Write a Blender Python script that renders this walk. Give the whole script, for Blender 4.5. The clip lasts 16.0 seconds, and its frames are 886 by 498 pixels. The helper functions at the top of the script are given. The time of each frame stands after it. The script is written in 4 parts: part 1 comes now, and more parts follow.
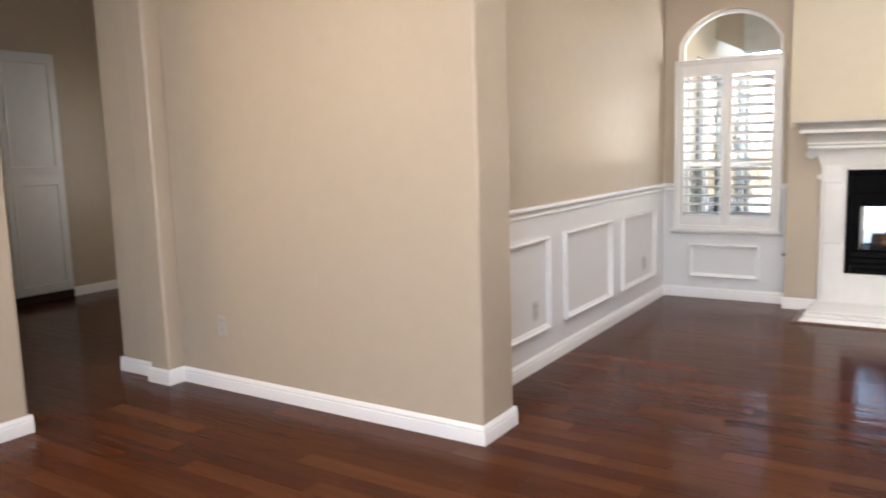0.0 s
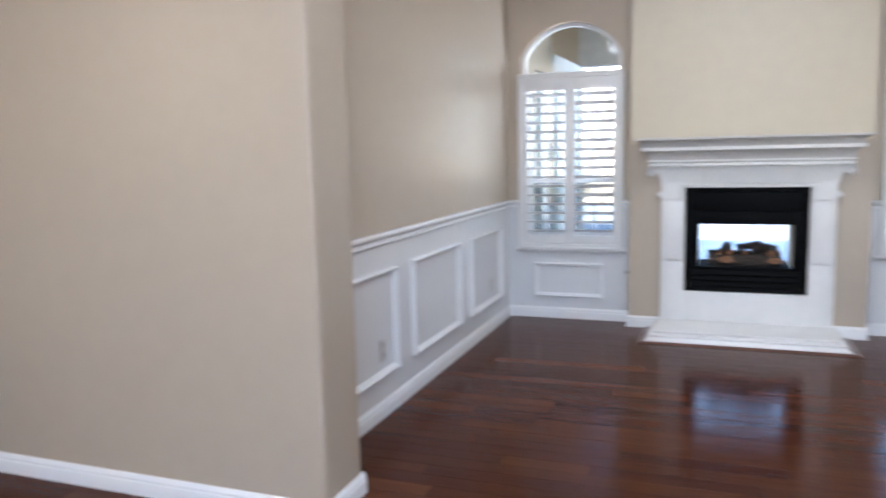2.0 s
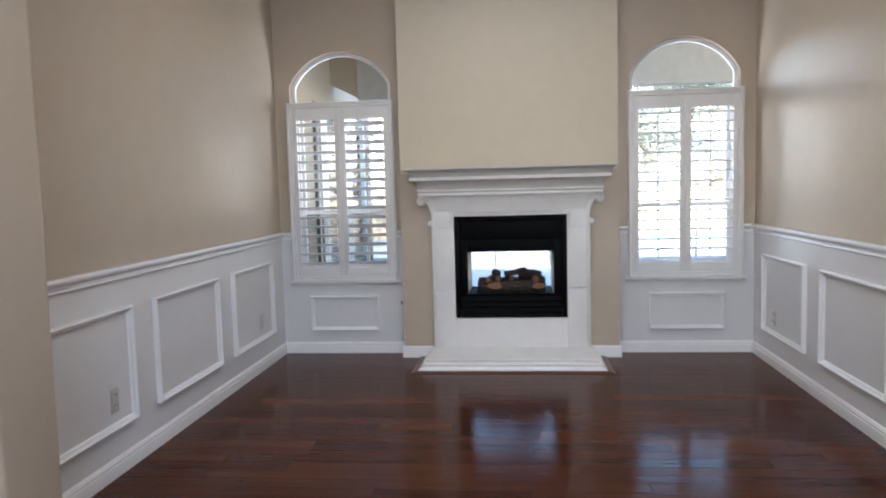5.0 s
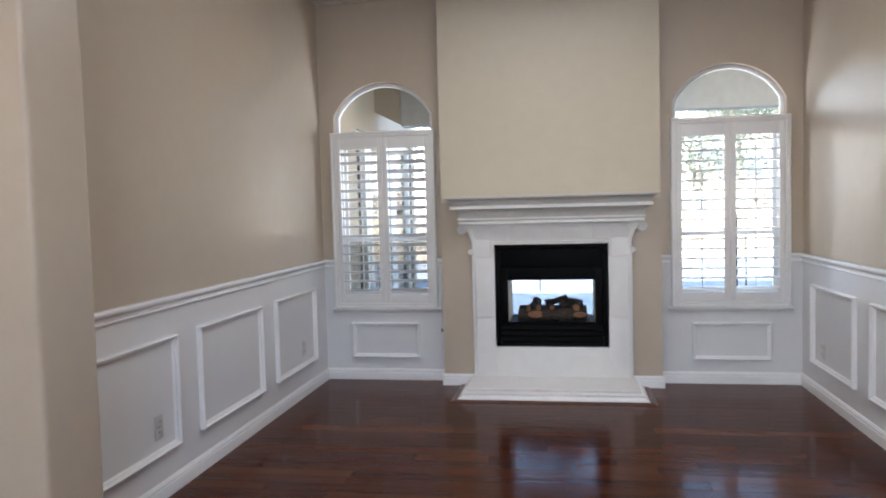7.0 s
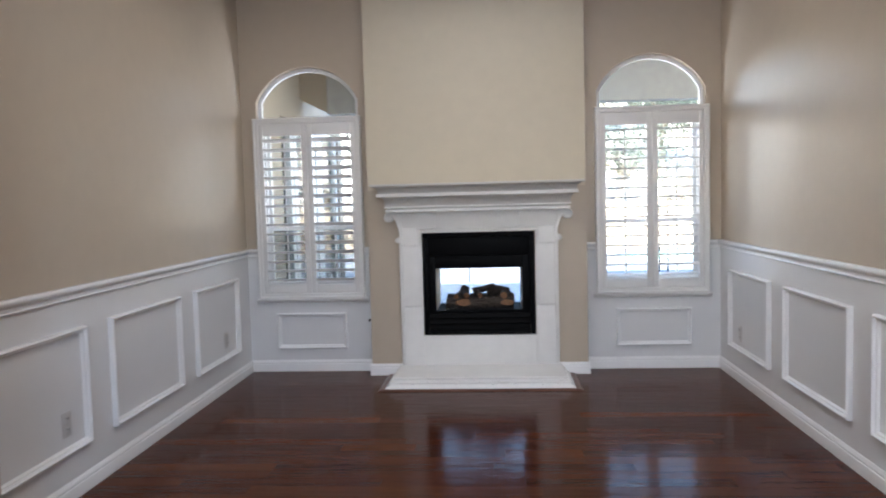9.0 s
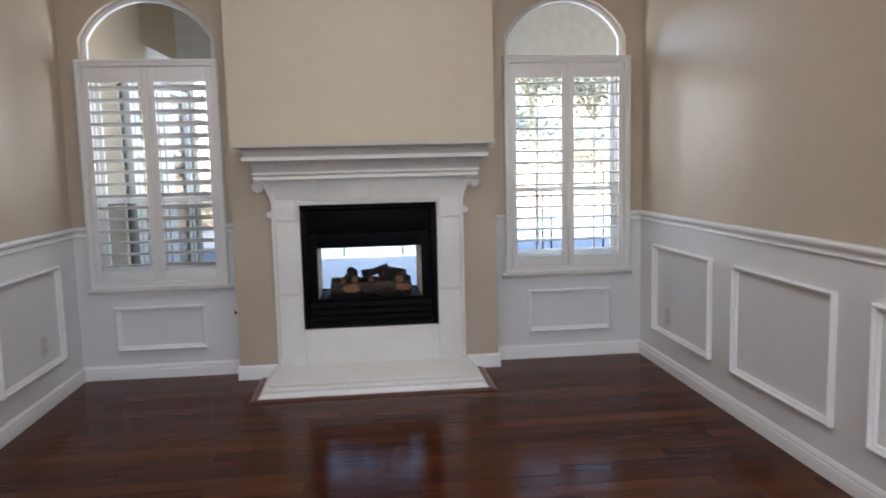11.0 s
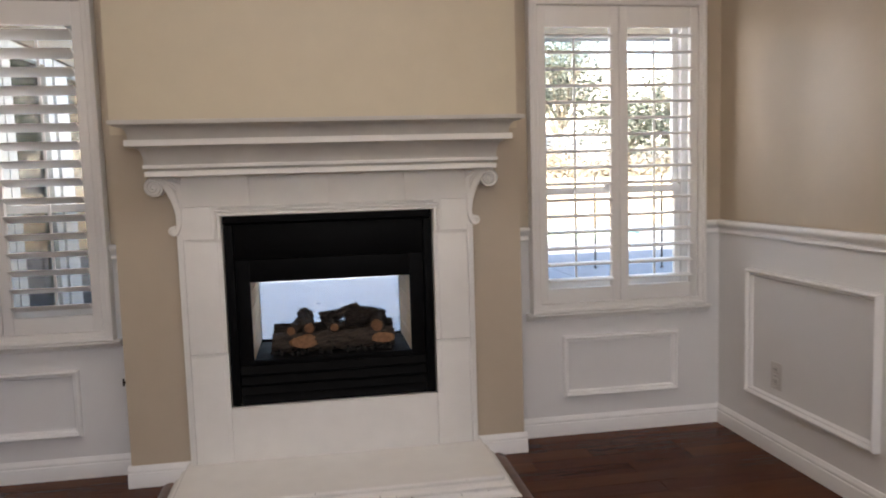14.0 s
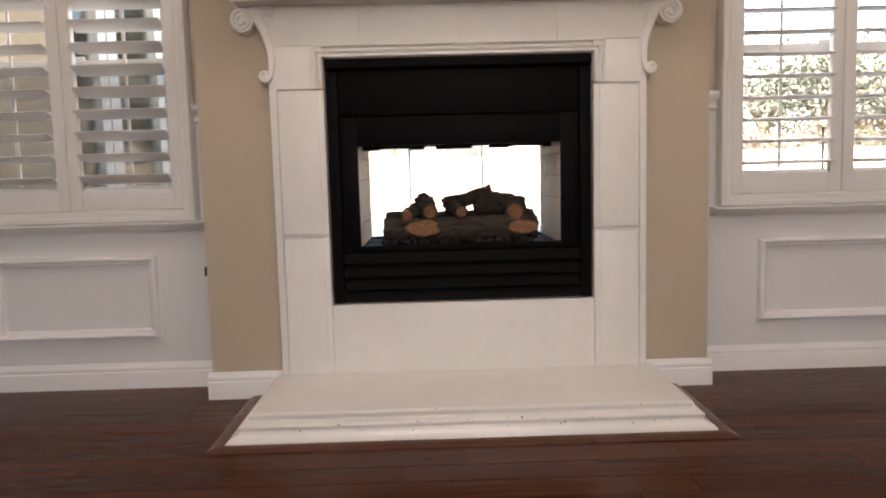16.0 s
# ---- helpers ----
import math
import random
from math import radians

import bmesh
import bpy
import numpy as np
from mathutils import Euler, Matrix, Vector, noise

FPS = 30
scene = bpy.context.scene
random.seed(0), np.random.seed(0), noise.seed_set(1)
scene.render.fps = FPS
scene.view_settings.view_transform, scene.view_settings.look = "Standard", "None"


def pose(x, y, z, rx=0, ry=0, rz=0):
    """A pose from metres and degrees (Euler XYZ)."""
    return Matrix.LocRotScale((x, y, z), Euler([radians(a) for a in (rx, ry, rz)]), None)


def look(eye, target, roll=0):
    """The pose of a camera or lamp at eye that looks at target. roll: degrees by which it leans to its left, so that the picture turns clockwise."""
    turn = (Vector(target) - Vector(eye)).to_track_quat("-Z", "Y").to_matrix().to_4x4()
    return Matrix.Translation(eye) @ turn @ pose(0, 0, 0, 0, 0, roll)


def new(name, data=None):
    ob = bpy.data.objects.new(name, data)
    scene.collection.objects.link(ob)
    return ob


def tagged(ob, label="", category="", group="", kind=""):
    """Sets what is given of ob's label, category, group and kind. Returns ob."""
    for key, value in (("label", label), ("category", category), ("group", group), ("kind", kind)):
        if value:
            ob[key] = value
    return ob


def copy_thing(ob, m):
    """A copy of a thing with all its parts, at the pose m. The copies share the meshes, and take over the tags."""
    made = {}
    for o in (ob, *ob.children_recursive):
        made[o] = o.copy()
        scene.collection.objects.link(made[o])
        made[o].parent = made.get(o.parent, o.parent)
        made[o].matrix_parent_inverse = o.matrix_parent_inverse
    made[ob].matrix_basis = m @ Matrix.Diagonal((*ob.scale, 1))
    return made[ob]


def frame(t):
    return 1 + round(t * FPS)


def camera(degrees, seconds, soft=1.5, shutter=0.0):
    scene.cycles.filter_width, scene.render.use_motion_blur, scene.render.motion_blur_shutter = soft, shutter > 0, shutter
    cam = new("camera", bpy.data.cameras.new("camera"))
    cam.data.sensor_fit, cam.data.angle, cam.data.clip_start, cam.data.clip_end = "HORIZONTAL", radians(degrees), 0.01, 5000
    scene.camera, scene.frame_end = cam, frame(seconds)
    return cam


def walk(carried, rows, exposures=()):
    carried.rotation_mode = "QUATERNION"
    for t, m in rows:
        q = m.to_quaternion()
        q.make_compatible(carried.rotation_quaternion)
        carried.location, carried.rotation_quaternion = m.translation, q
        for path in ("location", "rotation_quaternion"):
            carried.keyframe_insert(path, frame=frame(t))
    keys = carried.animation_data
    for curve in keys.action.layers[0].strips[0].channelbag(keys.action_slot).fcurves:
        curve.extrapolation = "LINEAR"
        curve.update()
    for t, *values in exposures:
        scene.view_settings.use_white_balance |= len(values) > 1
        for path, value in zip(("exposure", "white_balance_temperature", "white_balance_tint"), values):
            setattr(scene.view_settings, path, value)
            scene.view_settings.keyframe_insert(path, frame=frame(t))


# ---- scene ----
cam = camera(61.6, 16.0, soft=1.9, shutter=0.4)
PATH = [
    (0, (0.08, -7.313, 1.483), (-1.003, -5.652, 1.222), -1.7),
    (0.5, (-0.06, -7.119, 1.55), (-1.315, -5.583, 1.294), -1.5),
    (1, (-0.157, -6.89, 1.555), (-1.486, -5.416, 1.304), -1.4),
    (1.5, (-0.219, -6.804, 1.545), (-1.425, -5.227, 1.3), -1.4),
    (2, (-0.215, -6.813, 1.563), (-0.907, -4.954, 1.307), -1.3),
    (2.5, (-0.244, -6.726, 1.544), (-0.581, -4.771, 1.291), -1.3),
    (3, (-0.178, -6.698, 1.547), (-0.364, -4.722, 1.303), -1.4),
    (3.5, (-0.074, -6.638, 1.498), (-0.227, -4.656, 1.276), -1.5),
    (3.7, (-0.057, -6.627, 1.488), (-0.206, -4.645, 1.271), -1.2),
    (5.8, (0.129, -6.539, 1.519), (-0.128, -4.56, 1.381), -1.6),
    (6, (0.097, -6.553, 1.535), (-0.174, -4.576, 1.403), -1.5),
    (6.5, (0.145, -6.569, 1.54), (-0.172, -4.598, 1.418), -1.5),
    (7, (0.144, -6.576, 1.563), (-0.187, -4.607, 1.451), -1.5),
    (7.5, (0.132, -6.647, 1.59), (-0.202, -4.678, 1.483), -1.5),
    (8, (0.15, -6.692, 1.573), (-0.184, -4.724, 1.466), -1.5),
    (8.5, (0.165, -6.705, 1.55), (-0.103, -4.726, 1.441), -1.5),
    (9, (0.165, -6.509, 1.516), (0.018, -4.519, 1.381), -1.5),
    (9.5, (0.156, -6.303, 1.518), (0.102, -4.311, 1.352), -1.5),
    (9.7, (0.128, -6.201, 1.515), (0.107, -4.209, 1.331), -1.5),
    (12, (-0.081, -4.837, 1.488), (0.256, -2.88, 1.255), -1.4),
    (12.5, (-0.029, -4.507, 1.512), (0.327, -2.552, 1.285), -1.5),
    (13, (-0.07, -4.239, 1.475), (0.277, -2.281, 1.258), -1.6),
    (13.5, (-0.101, -3.994, 1.422), (0.24, -2.034, 1.21), -1.6),
    (14, (-0.05, -3.681, 1.373), (0.278, -1.717, 1.182), -1.7),
    (14.5, (-0.067, -3.377, 1.326), (0.223, -1.406, 1.145), -1.9),
    (15, (-0.12, -3.092, 1.141), (0.115, -1.113, 0.965), -1.8),
    (15.5, (-0.132, -2.944, 0.914), (-0.024, -0.956, 0.718), -1.5),
    (16, (-0.111, -2.923, 0.816), (-0.081, -0.933, 0.615), -1.5),
]
EXPOSURES = [(0.0, 4.05, 6600, 13), (0.5, 4.06, 5950, 14), (1.0, 4.10, 5700, 12), (1.6, 4.04, 5600, 11), (2.4, 3.46, 5500, 11), (3.0, 3.32, 5600, 11), (5.8, 3.32, 5900, 12), (9.5, 3.28, 5900, 12), (12.0, 2.95, 6400, 15), (14.5, 2.97, 7050, 18), (15.3, 3.02, 7200, 19), (16.0, 3.28, 7500, 20)]
walk(cam, [(t, look(eye, target, roll)) for t, eye, target, roll in PATH], EXPOSURES)

# ---- light ----
SUN_ELEVATION = 34.0
world = bpy.data.worlds.new("sky")
scene.world = world
world.use_nodes = True
wn = world.node_tree
wn.nodes.clear()
sky = wn.nodes.new("ShaderNodeTexSky")
sky.sky_type = "NISHITA"
sky.sun_disc = False
sky.sun_elevation = radians(SUN_ELEVATION)
sky.sun_rotation = radians(190)
sky_bg = wn.nodes.new("ShaderNodeBackground")
sky_bg.inputs["Strength"].default_value = 0.15
sky_out = wn.nodes.new("ShaderNodeOutputWorld")
wn.links.new(sky.outputs["Color"], sky_bg.inputs["Color"])
wn.links.new(sky_bg.outputs["Background"], sky_out.inputs["Surface"])

sun_data = bpy.data.lights.new("sun", "SUN")
sun_data.energy, sun_data.angle, sun_data.color = 5.0, radians(0.5), (1.0, 0.95, 0.87)
sun = new("sun", sun_data)
sun.matrix_basis = look((-2.0, -12.0, 14.0), (-2.0 + 0.17 * 10, -12.0 + 10.0, 14.0 - 10.2 * math.tan(radians(SUN_ELEVATION))))


def fill_lamp(name, size_x, size_y, power, color, eye, target):
    """An area lamp added as fill, placed out of view."""
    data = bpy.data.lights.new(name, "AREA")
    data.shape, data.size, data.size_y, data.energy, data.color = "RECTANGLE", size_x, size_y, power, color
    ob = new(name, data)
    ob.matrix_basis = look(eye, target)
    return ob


# fill lamps added out of view: behind, high at one side, three overhead, hall
fill_lamp("entry_fill", 1.3, 1.6, 9.0, (0.62, 0.78, 1.0), (0.8, -10.42, 2.25), (-1.6, -4.2, 0.8))
fill_lamp("warm_side_fill", 1.2, 1.0, 3.5, (1.0, 0.78, 0.52), (-4.86, -7.5, 2.5), (-3.2, -4.3, 1.4))
fill_lamp("overhead_fill", 1.6, 1.0, 3.1, (1.0, 0.98, 0.95), (0.0, -1.9, 3.46), (0.0, -1.9, 0.0))
fill_lamp("overhead_fill_rear", 1.6, 1.4, 2.2, (1.0, 0.98, 0.95), (0.0, -4.4, 3.46), (0.0, -3.2, 0.0))
fill_lamp("overhead_fill_entry", 1.6, 1.6, 7.2, (0.97, 0.95, 0.93), (-1.6, -7.4, 3.46), (-1.6, -7.4, 0.0))
fill_lamp("hall_fill", 1.2, 1.3, 0.42, (1.0, 0.96, 0.90), (-6.2, -1.55, 1.6), (-6.6, -4.0, 1.2))
# unseen lamps outside add to the window daylight on the side walls
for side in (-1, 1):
    fill_lamp("side_wall_fill", 0.36, 1.1, 2.9, (0.92, 0.95, 1.0), (side * 0.71, 0.60, 1.92), (side * 2.07, -0.35, 1.80))

# ---- materials ----
def nodes_of(name):
    m = bpy.data.materials.new(name)
    m.use_nodes = True
    t = m.node_tree
    b = t.nodes["Principled BSDF"]
    return m, t, b


def link(t, a, b):
    t.links.new(a, b)


def tex_coords(t, scale=(1, 1, 1)):
    tc = t.nodes.new("ShaderNodeTexCoord")
    mp = t.nodes.new("ShaderNodeMapping")
    mp.inputs["Scale"].default_value = scale
    link(t, tc.outputs["Object"], mp.inputs["Vector"])
    return mp.outputs["Vector"]


def noise_tex(t, vec, scale, detail=4.0, rough=0.55):
    n = t.nodes.new("ShaderNodeTexNoise")
    n.inputs["Scale"].default_value, n.inputs["Detail"].default_value, n.inputs["Roughness"].default_value = scale, detail, rough
    link(t, vec, n.inputs["Vector"])
    return n.outputs["Fac"]


def ramp(t, fac, stops):
    r = t.nodes.new("ShaderNodeValToRGB")
    e = r.color_ramp.elements
    while len(e) < len(stops):
        e.new(0.5)
    for k, (p, c) in zip(e, stops):
        k.position, k.color = p, (*c, 1)
    link(t, fac, r.inputs["Fac"])
    return r.outputs["Color"]


def mix(t, kind, fac, a, b):
    m = t.nodes.new("ShaderNodeMix")
    m.data_type, m.blend_type = "RGBA", kind
    for sock, v in ((m.inputs[0], fac), (m.inputs[6], a), (m.inputs[7], b)):
        if isinstance(v, (int, float)):
            sock.default_value = v
        elif isinstance(v, tuple):
            sock.default_value = (*v, 1)
        else:
            link(t, v, sock)
    return m.outputs[2]


def bump(t, b, height, strength, distance):
    n = t.nodes.new("ShaderNodeBump")
    n.inputs["Strength"].default_value, n.inputs["Distance"].default_value = strength, distance
    link(t, height, n.inputs["Height"])
    link(t, n.outputs["Normal"], b.inputs["Normal"])


def scaled(t, fac, lo, hi):
    n = t.nodes.new("ShaderNodeMapRange")
    n.inputs["To Min"].default_value, n.inputs["To Max"].default_value = lo, hi
    n.inputs["From Min"].default_value, n.inputs["From Max"].default_value = 0.3, 0.7
    link(t, fac, n.inputs["Value"])
    return n.outputs["Result"]


def shade(c, k):
    return tuple(v * k for v in c)


def paint(name, rgb, rough, vary=0.05, grain=240.0, grain_bump=0.05, spec=0.5):
    """Rolled wall paint or enamel: faint mottling, orange-peel relief, uneven gloss."""
    m, t, b = nodes_of(name)
    v = tex_coords(t)
    mid = noise_tex(t, v, 9.0, 5)
    col = ramp(t, mid, [(0.3, shade(rgb, 1 - vary)), (0.7, shade(rgb, 1 + vary))])
    link(t, col, b.inputs["Base Color"])
    b.inputs["Roughness"].default_value = rough
    b.inputs["Specular IOR Level"].default_value = spec
    bump(t, b, noise_tex(t, v, grain, 3), max(grain_bump, 0.035), 0.002)
    return m


def plain(name, rgb, rough=0.5, metal=0.0, vary=0.12, scale=30.0, bump_k=0.1):
    m, t, b = nodes_of(name)
    v = tex_coords(t)
    n = noise_tex(t, v, scale, 5)
    link(t, ramp(t, n, [(0.3, shade(rgb, 1 - vary)), (0.7, shade(rgb, 1 + vary))]), b.inputs["Base Color"])
    link(t, scaled(t, noise_tex(t, v, scale * 0.3, 3), max(rough - 0.08, 0.03), rough + 0.08), b.inputs["Roughness"])
    b.inputs["Metallic"].default_value = metal
    bump(t, b, n, bump_k, 0.003)
    return m


def wood_floor(name, per_piece):
    """Hand-scraped red-brown hardwood, grain along x."""
    m, t, b = nodes_of(name)
    tc = t.nodes.new("ShaderNodeTexCoord")
    if per_piece:
        info = t.nodes.new("ShaderNodeObjectInfo")
        rnd = info.outputs["Random"]
    else:
        geo = t.nodes.new("ShaderNodeNewGeometry")
        rnd = geo.outputs["Random Per Island"]
    # each plank shows another stretch of grain
    comb = t.nodes.new("ShaderNodeCombineXYZ")
    mul = t.nodes.new("ShaderNodeMath")
    mul.operation = "MULTIPLY"
    mul.inputs[1].default_value = 37.0
    link(t, rnd, mul.inputs[0])
    for k in (0, 1, 2):
        link(t, mul.outputs[0], comb.inputs[k])
    add = t.nodes.new("ShaderNodeVectorMath")
    link(t, tc.outputs["Object"], add.inputs[0])
    link(t, comb.outputs[0], add.inputs[1])
    mp = t.nodes.new("ShaderNodeMapping")
    mp.inputs["Scale"].default_value = (1.3, 16.0, 16.0)
    link(t, add.outputs[0], mp.inputs["Vector"])
    v = mp.outputs["Vector"]
    fine = noise_tex(t, v, 3.0, 7, 0.65)
    broad = noise_tex(t, v, 0.55, 4)
    tone = ramp(t, rnd, [(0.0, (0.062, 0.0165, 0.0064)), (0.30, (0.073, 0.0202, 0.0078)), (0.62, (0.084, 0.0242, 0.0090)), (0.88, (0.099, 0.0300, 0.0110)), (1.0, (0.128, 0.0430, 0.0152))])
    col = mix(t, "MULTIPLY", 0.75, tone, ramp(t, fine, [(0.28, (0.72, 0.66, 0.62)), (0.55, (1.0, 1.0, 1.0)), (0.75, (1.12, 1.08, 1.05))]))
    col = mix(t, "MULTIPLY", 0.6, col, ramp(t, broad, [(0.3, (0.72, 0.68, 0.66)), (0.7, (1.1, 1.08, 1.06))]))
    link(t, col, b.inputs["Base Color"])
    link(t, scaled(t, broad, 0.12, 0.19), b.inputs["Roughness"])
    b.inputs["Specular IOR Level"].default_value = 0.08
    # scraped waves across the board
    mp2 = t.nodes.new("ShaderNodeMapping")
    mp2.inputs["Scale"].default_value = (1.6, 13.0, 13.0)
    link(t, add.outputs[0], mp2.inputs["Vector"])
    hills = noise_tex(t, mp2.outputs["Vector"], 2.2, 3)
    summed = t.nodes.new("ShaderNodeMath")
    summed.operation = "MULTIPLY_ADD"
    summed.inputs[1].default_value = 0.05
    link(t, fine, summed.inputs[0])
    link(t, hills, summed.inputs[2])
    bump(t, b, summed.outputs[0], 0.25, 0.006)
    return m


def glass(name, tint=(0.95, 0.975, 0.965), haze=0.0):
    """Thin clear window pane: lets the view through, with a mirror gloss that grows at a slant."""
    m, t, b = nodes_of(name)
    t.nodes.remove(b)
    clear = t.nodes.new("ShaderNodeBsdfTransparent")
    clear.inputs["Color"].default_value = (*tint, 1)
    gloss = t.nodes.new("ShaderNodeBsdfGlossy")
    gloss.inputs["Roughness"].default_value = 0.0
    fres = t.nodes.new("ShaderNodeFresnel")
    fres.inputs["IOR"].default_value = 1.45
    both = t.nodes.new("ShaderNodeMixShader")
    link(t, fres.outputs["Fac"], both.inputs["Fac"])
    link(t, clear.outputs["BSDF"], both.inputs[1])
    link(t, gloss.outputs["BSDF"], both.inputs[2])
    surface = both.outputs["Shader"]
    if haze > 0:
        # whitish haze mixed in to brighten the view through the pane
        film = t.nodes.new("ShaderNodeBsdfTranslucent")
        film.inputs["Color"].default_value = (0.85, 0.86, 0.88, 1)
        coated = t.nodes.new("ShaderNodeMixShader")
        patch = noise_tex(t, tex_coords(t), 7.0, 4)
        link(t, scaled(t, patch, haze * 0.7, haze * 1.3), coated.inputs["Fac"])
        link(t, surface, coated.inputs[1])
        link(t, film.outputs["BSDF"], coated.inputs[2])
        surface = coated.outputs["Shader"]
    link(t, surface, t.nodes["Material Output"].inputs["Surface"])
    return m


def mesh_cloth(name, rgb, cover):
    """Woven screen too fine to see: its threads cover a share of the view."""
    m, t, b = nodes_of(name)
    b.inputs["Base Color"].default_value = (*rgb, 1)
    b.inputs["Roughness"].default_value = 0.7
    b.inputs["Alpha"].default_value = cover
    return m


def bark(name, dark, light, scale=60.0):
    m, t, b = nodes_of(name)
    v = tex_coords(t, (1.0, 5.0, 5.0))
    n = noise_tex(t, v, scale * 0.25, 8, 0.7)
    link(t, ramp(t, n, [(0.32, dark), (0.5, shade(light, 0.7)), (0.7, light)]), b.inputs["Base Color"])
    b.inputs["Roughness"].default_value = 0.9
    bump(t, b, n, 0.8, 0.01)
    return m


def leaf_mat(name, lo, hi):
    m, t, b = nodes_of(name)
    geo = t.nodes.new("ShaderNodeNewGeometry")
    link(t, ramp(t, geo.outputs["Random Per Island"], [(0.0, lo), (0.6, hi), (1.0, shade(hi, 1.5))]), b.inputs["Base Color"])
    b.inputs["Roughness"].default_value = 0.6
    return m


M_WALL = paint("beige_wall_paint", (0.514, 0.432, 0.330), 0.38, 0.02, 60.0, 0.0, 0.5)
M_CREAM = paint("cream_accent_paint", (0.62, 0.55, 0.42), 0.45, 0.02, 60.0, 0.0, 0.35)
M_CEIL = paint("ceiling_paint", (0.74, 0.71, 0.66), 0.7, 0.03, 160.0, 0.25, 0.3)
M_WHITE = paint("white_enamel", (0.75, 0.745, 0.74), 0.25, 0.008, 60.0, 0.035, 0.5)
M_TRIM = paint("white_trim_enamel", (0.86, 0.855, 0.845), 0.25, 0.008, 60.0, 0.035, 0.5)
M_SHUTTER = paint("shutter_enamel", (0.79, 0.775, 0.75), 0.34, 0.01, 60.0, 0.035, 0.45)
M_STONE = paint("painted_cast_stone", (0.84, 0.825, 0.79), 0.38, 0.025, 55.0, 0.06, 0.4)
M_CROWN = paint("grey_crown_coat", (0.54, 0.52, 0.485), 0.42, 0.05, 40.0, 0.06, 0.4)
M_HEARTH = paint("glossy_hearth_paint", (0.86, 0.845, 0.81), 0.22, 0.025, 30.0, 0.05, 0.5)
M_CABINET = paint("cabinet_enamel", (0.74, 0.74, 0.73), 0.35, 0.02, 180.0, 0.05)
M_PLANK = wood_floor("scraped_hardwood", True)
M_PLANKS = wood_floor("scraped_hardwood_joined", False)
M_SUB = plain("dark_floor_joint", (0.018, 0.008, 0.006), 0.8)
M_REDUCER = plain("stained_wood_reducer", (0.105, 0.042, 0.024), 0.32, 0.0, 0.25, 22.0)
M_BLACK = plain("black_enamelled_steel", (0.0022, 0.0022, 0.0025), 0.50, 0.0, 0.3, 40.0, 0.02)
M_BLACK.node_tree.nodes["Principled BSDF"].inputs["Specular IOR Level"].default_value = 0.06
M_BLACK_IN = plain("sooty_black_steel", (0.006, 0.006, 0.006), 0.8, 0.0, 0.3, 40.0)
M_BLACK_IN.node_tree.nodes["Principled BSDF"].inputs["Specular IOR Level"].default_value = 0.15
M_BRICK = plain("cream_firebrick", (0.84, 0.69, 0.50), 0.85, 0.0, 0.12, 45.0, 0.3)
M_BRICK_JOINT = plain("firebrick_mortar", (0.46, 0.38, 0.29), 0.95, 0.0, 0.15, 60.0, 0.3)
M_BARK = bark("ceramic_log_bark", (0.004, 0.0035, 0.003), (0.075, 0.055, 0.042), 110.0)
M_CUT = plain("ceramic_log_cut_wood", (0.21, 0.105, 0.05), 0.85, 0.0, 0.3, 60.0, 0.3)
M_EMBER = plain("grey_ember_rock", (0.018, 0.016, 0.015), 0.95, 0.0, 0.6, 90.0, 0.8)
M_GLASS = glass("window_glass")
M_HAZED = glass("hazed_firebox_glass", haze=0.22)
M_SCREEN = mesh_cloth("insect_screen_mesh", (0.05, 0.05, 0.05), 0.36)
# white vinyl darkened: the shade on the wing door's mullions is in the colour
M_VINYL_SHADED = paint("shaded_white_vinyl", (0.64, 0.64, 0.63), 0.4, 0.02, 120.0, 0.03)
M_VINYL = paint("white_vinyl", (0.80, 0.80, 0.79), 0.35, 0.01, 120.0, 0.03)
M_PLATE = plain("ivory_plastic", (0.52, 0.48, 0.43), 0.35, 0.0, 0.03, 20.0, 0.02)
M_PLATE_G = plain("grey_plastic", (0.54, 0.52, 0.50), 0.35, 0.0, 0.03, 20.0, 0.02)
M_PLATE_W = plain("white_plastic", (0.78, 0.76, 0.74), 0.35, 0.0, 0.03, 20.0, 0.02)
M_SLOT = plain("dark_slot", (0.02, 0.02, 0.02), 0.6)
M_BRONZE = plain("dark_bronze", (0.035, 0.028, 0.022), 0.4, 0.8, 0.2, 60.0)
M_STUCCO = plain("beige_stucco", (0.35, 0.285, 0.21), 0.95, 0.0, 0.08, 60.0, 0.8)
M_SOFFIT = plain("grey_beige_soffit", (0.38, 0.36, 0.335), 0.95, 0.0, 0.10, 12.0, 0.5)
M_CONC = plain("patio_concrete", (0.19, 0.20, 0.215), 0.85, 0.0, 0.10, 3.0, 0.3)
M_SOIL = plain("dry_hillside_soil", (0.62, 0.56, 0.47), 0.95, 0.0, 0.2, 1.5, 0.8)
M_POOL = plain("pool_water", (0.05, 0.42, 0.40), 0.06, 0.0, 0.1, 2.0, 0.3)
M_IRON = plain("black_iron", (0.012, 0.012, 0.012), 0.5, 0.4)
M_TRUNK = bark("tree_bark", (0.16, 0.13, 0.10), (0.34, 0.29, 0.23), 20.0)
M_LEAF = leaf_mat("tree_leaves", (0.032, 0.042, 0.032), (0.066, 0.080, 0.058))
M_LEAF_DRY = leaf_mat("dry_shrub_leaves", (0.15, 0.125, 0.090), (0.25, 0.21, 0.155))
M_DIM_SHEET = plain("painted_dimness", (0.03, 0.028, 0.026), 0.8)


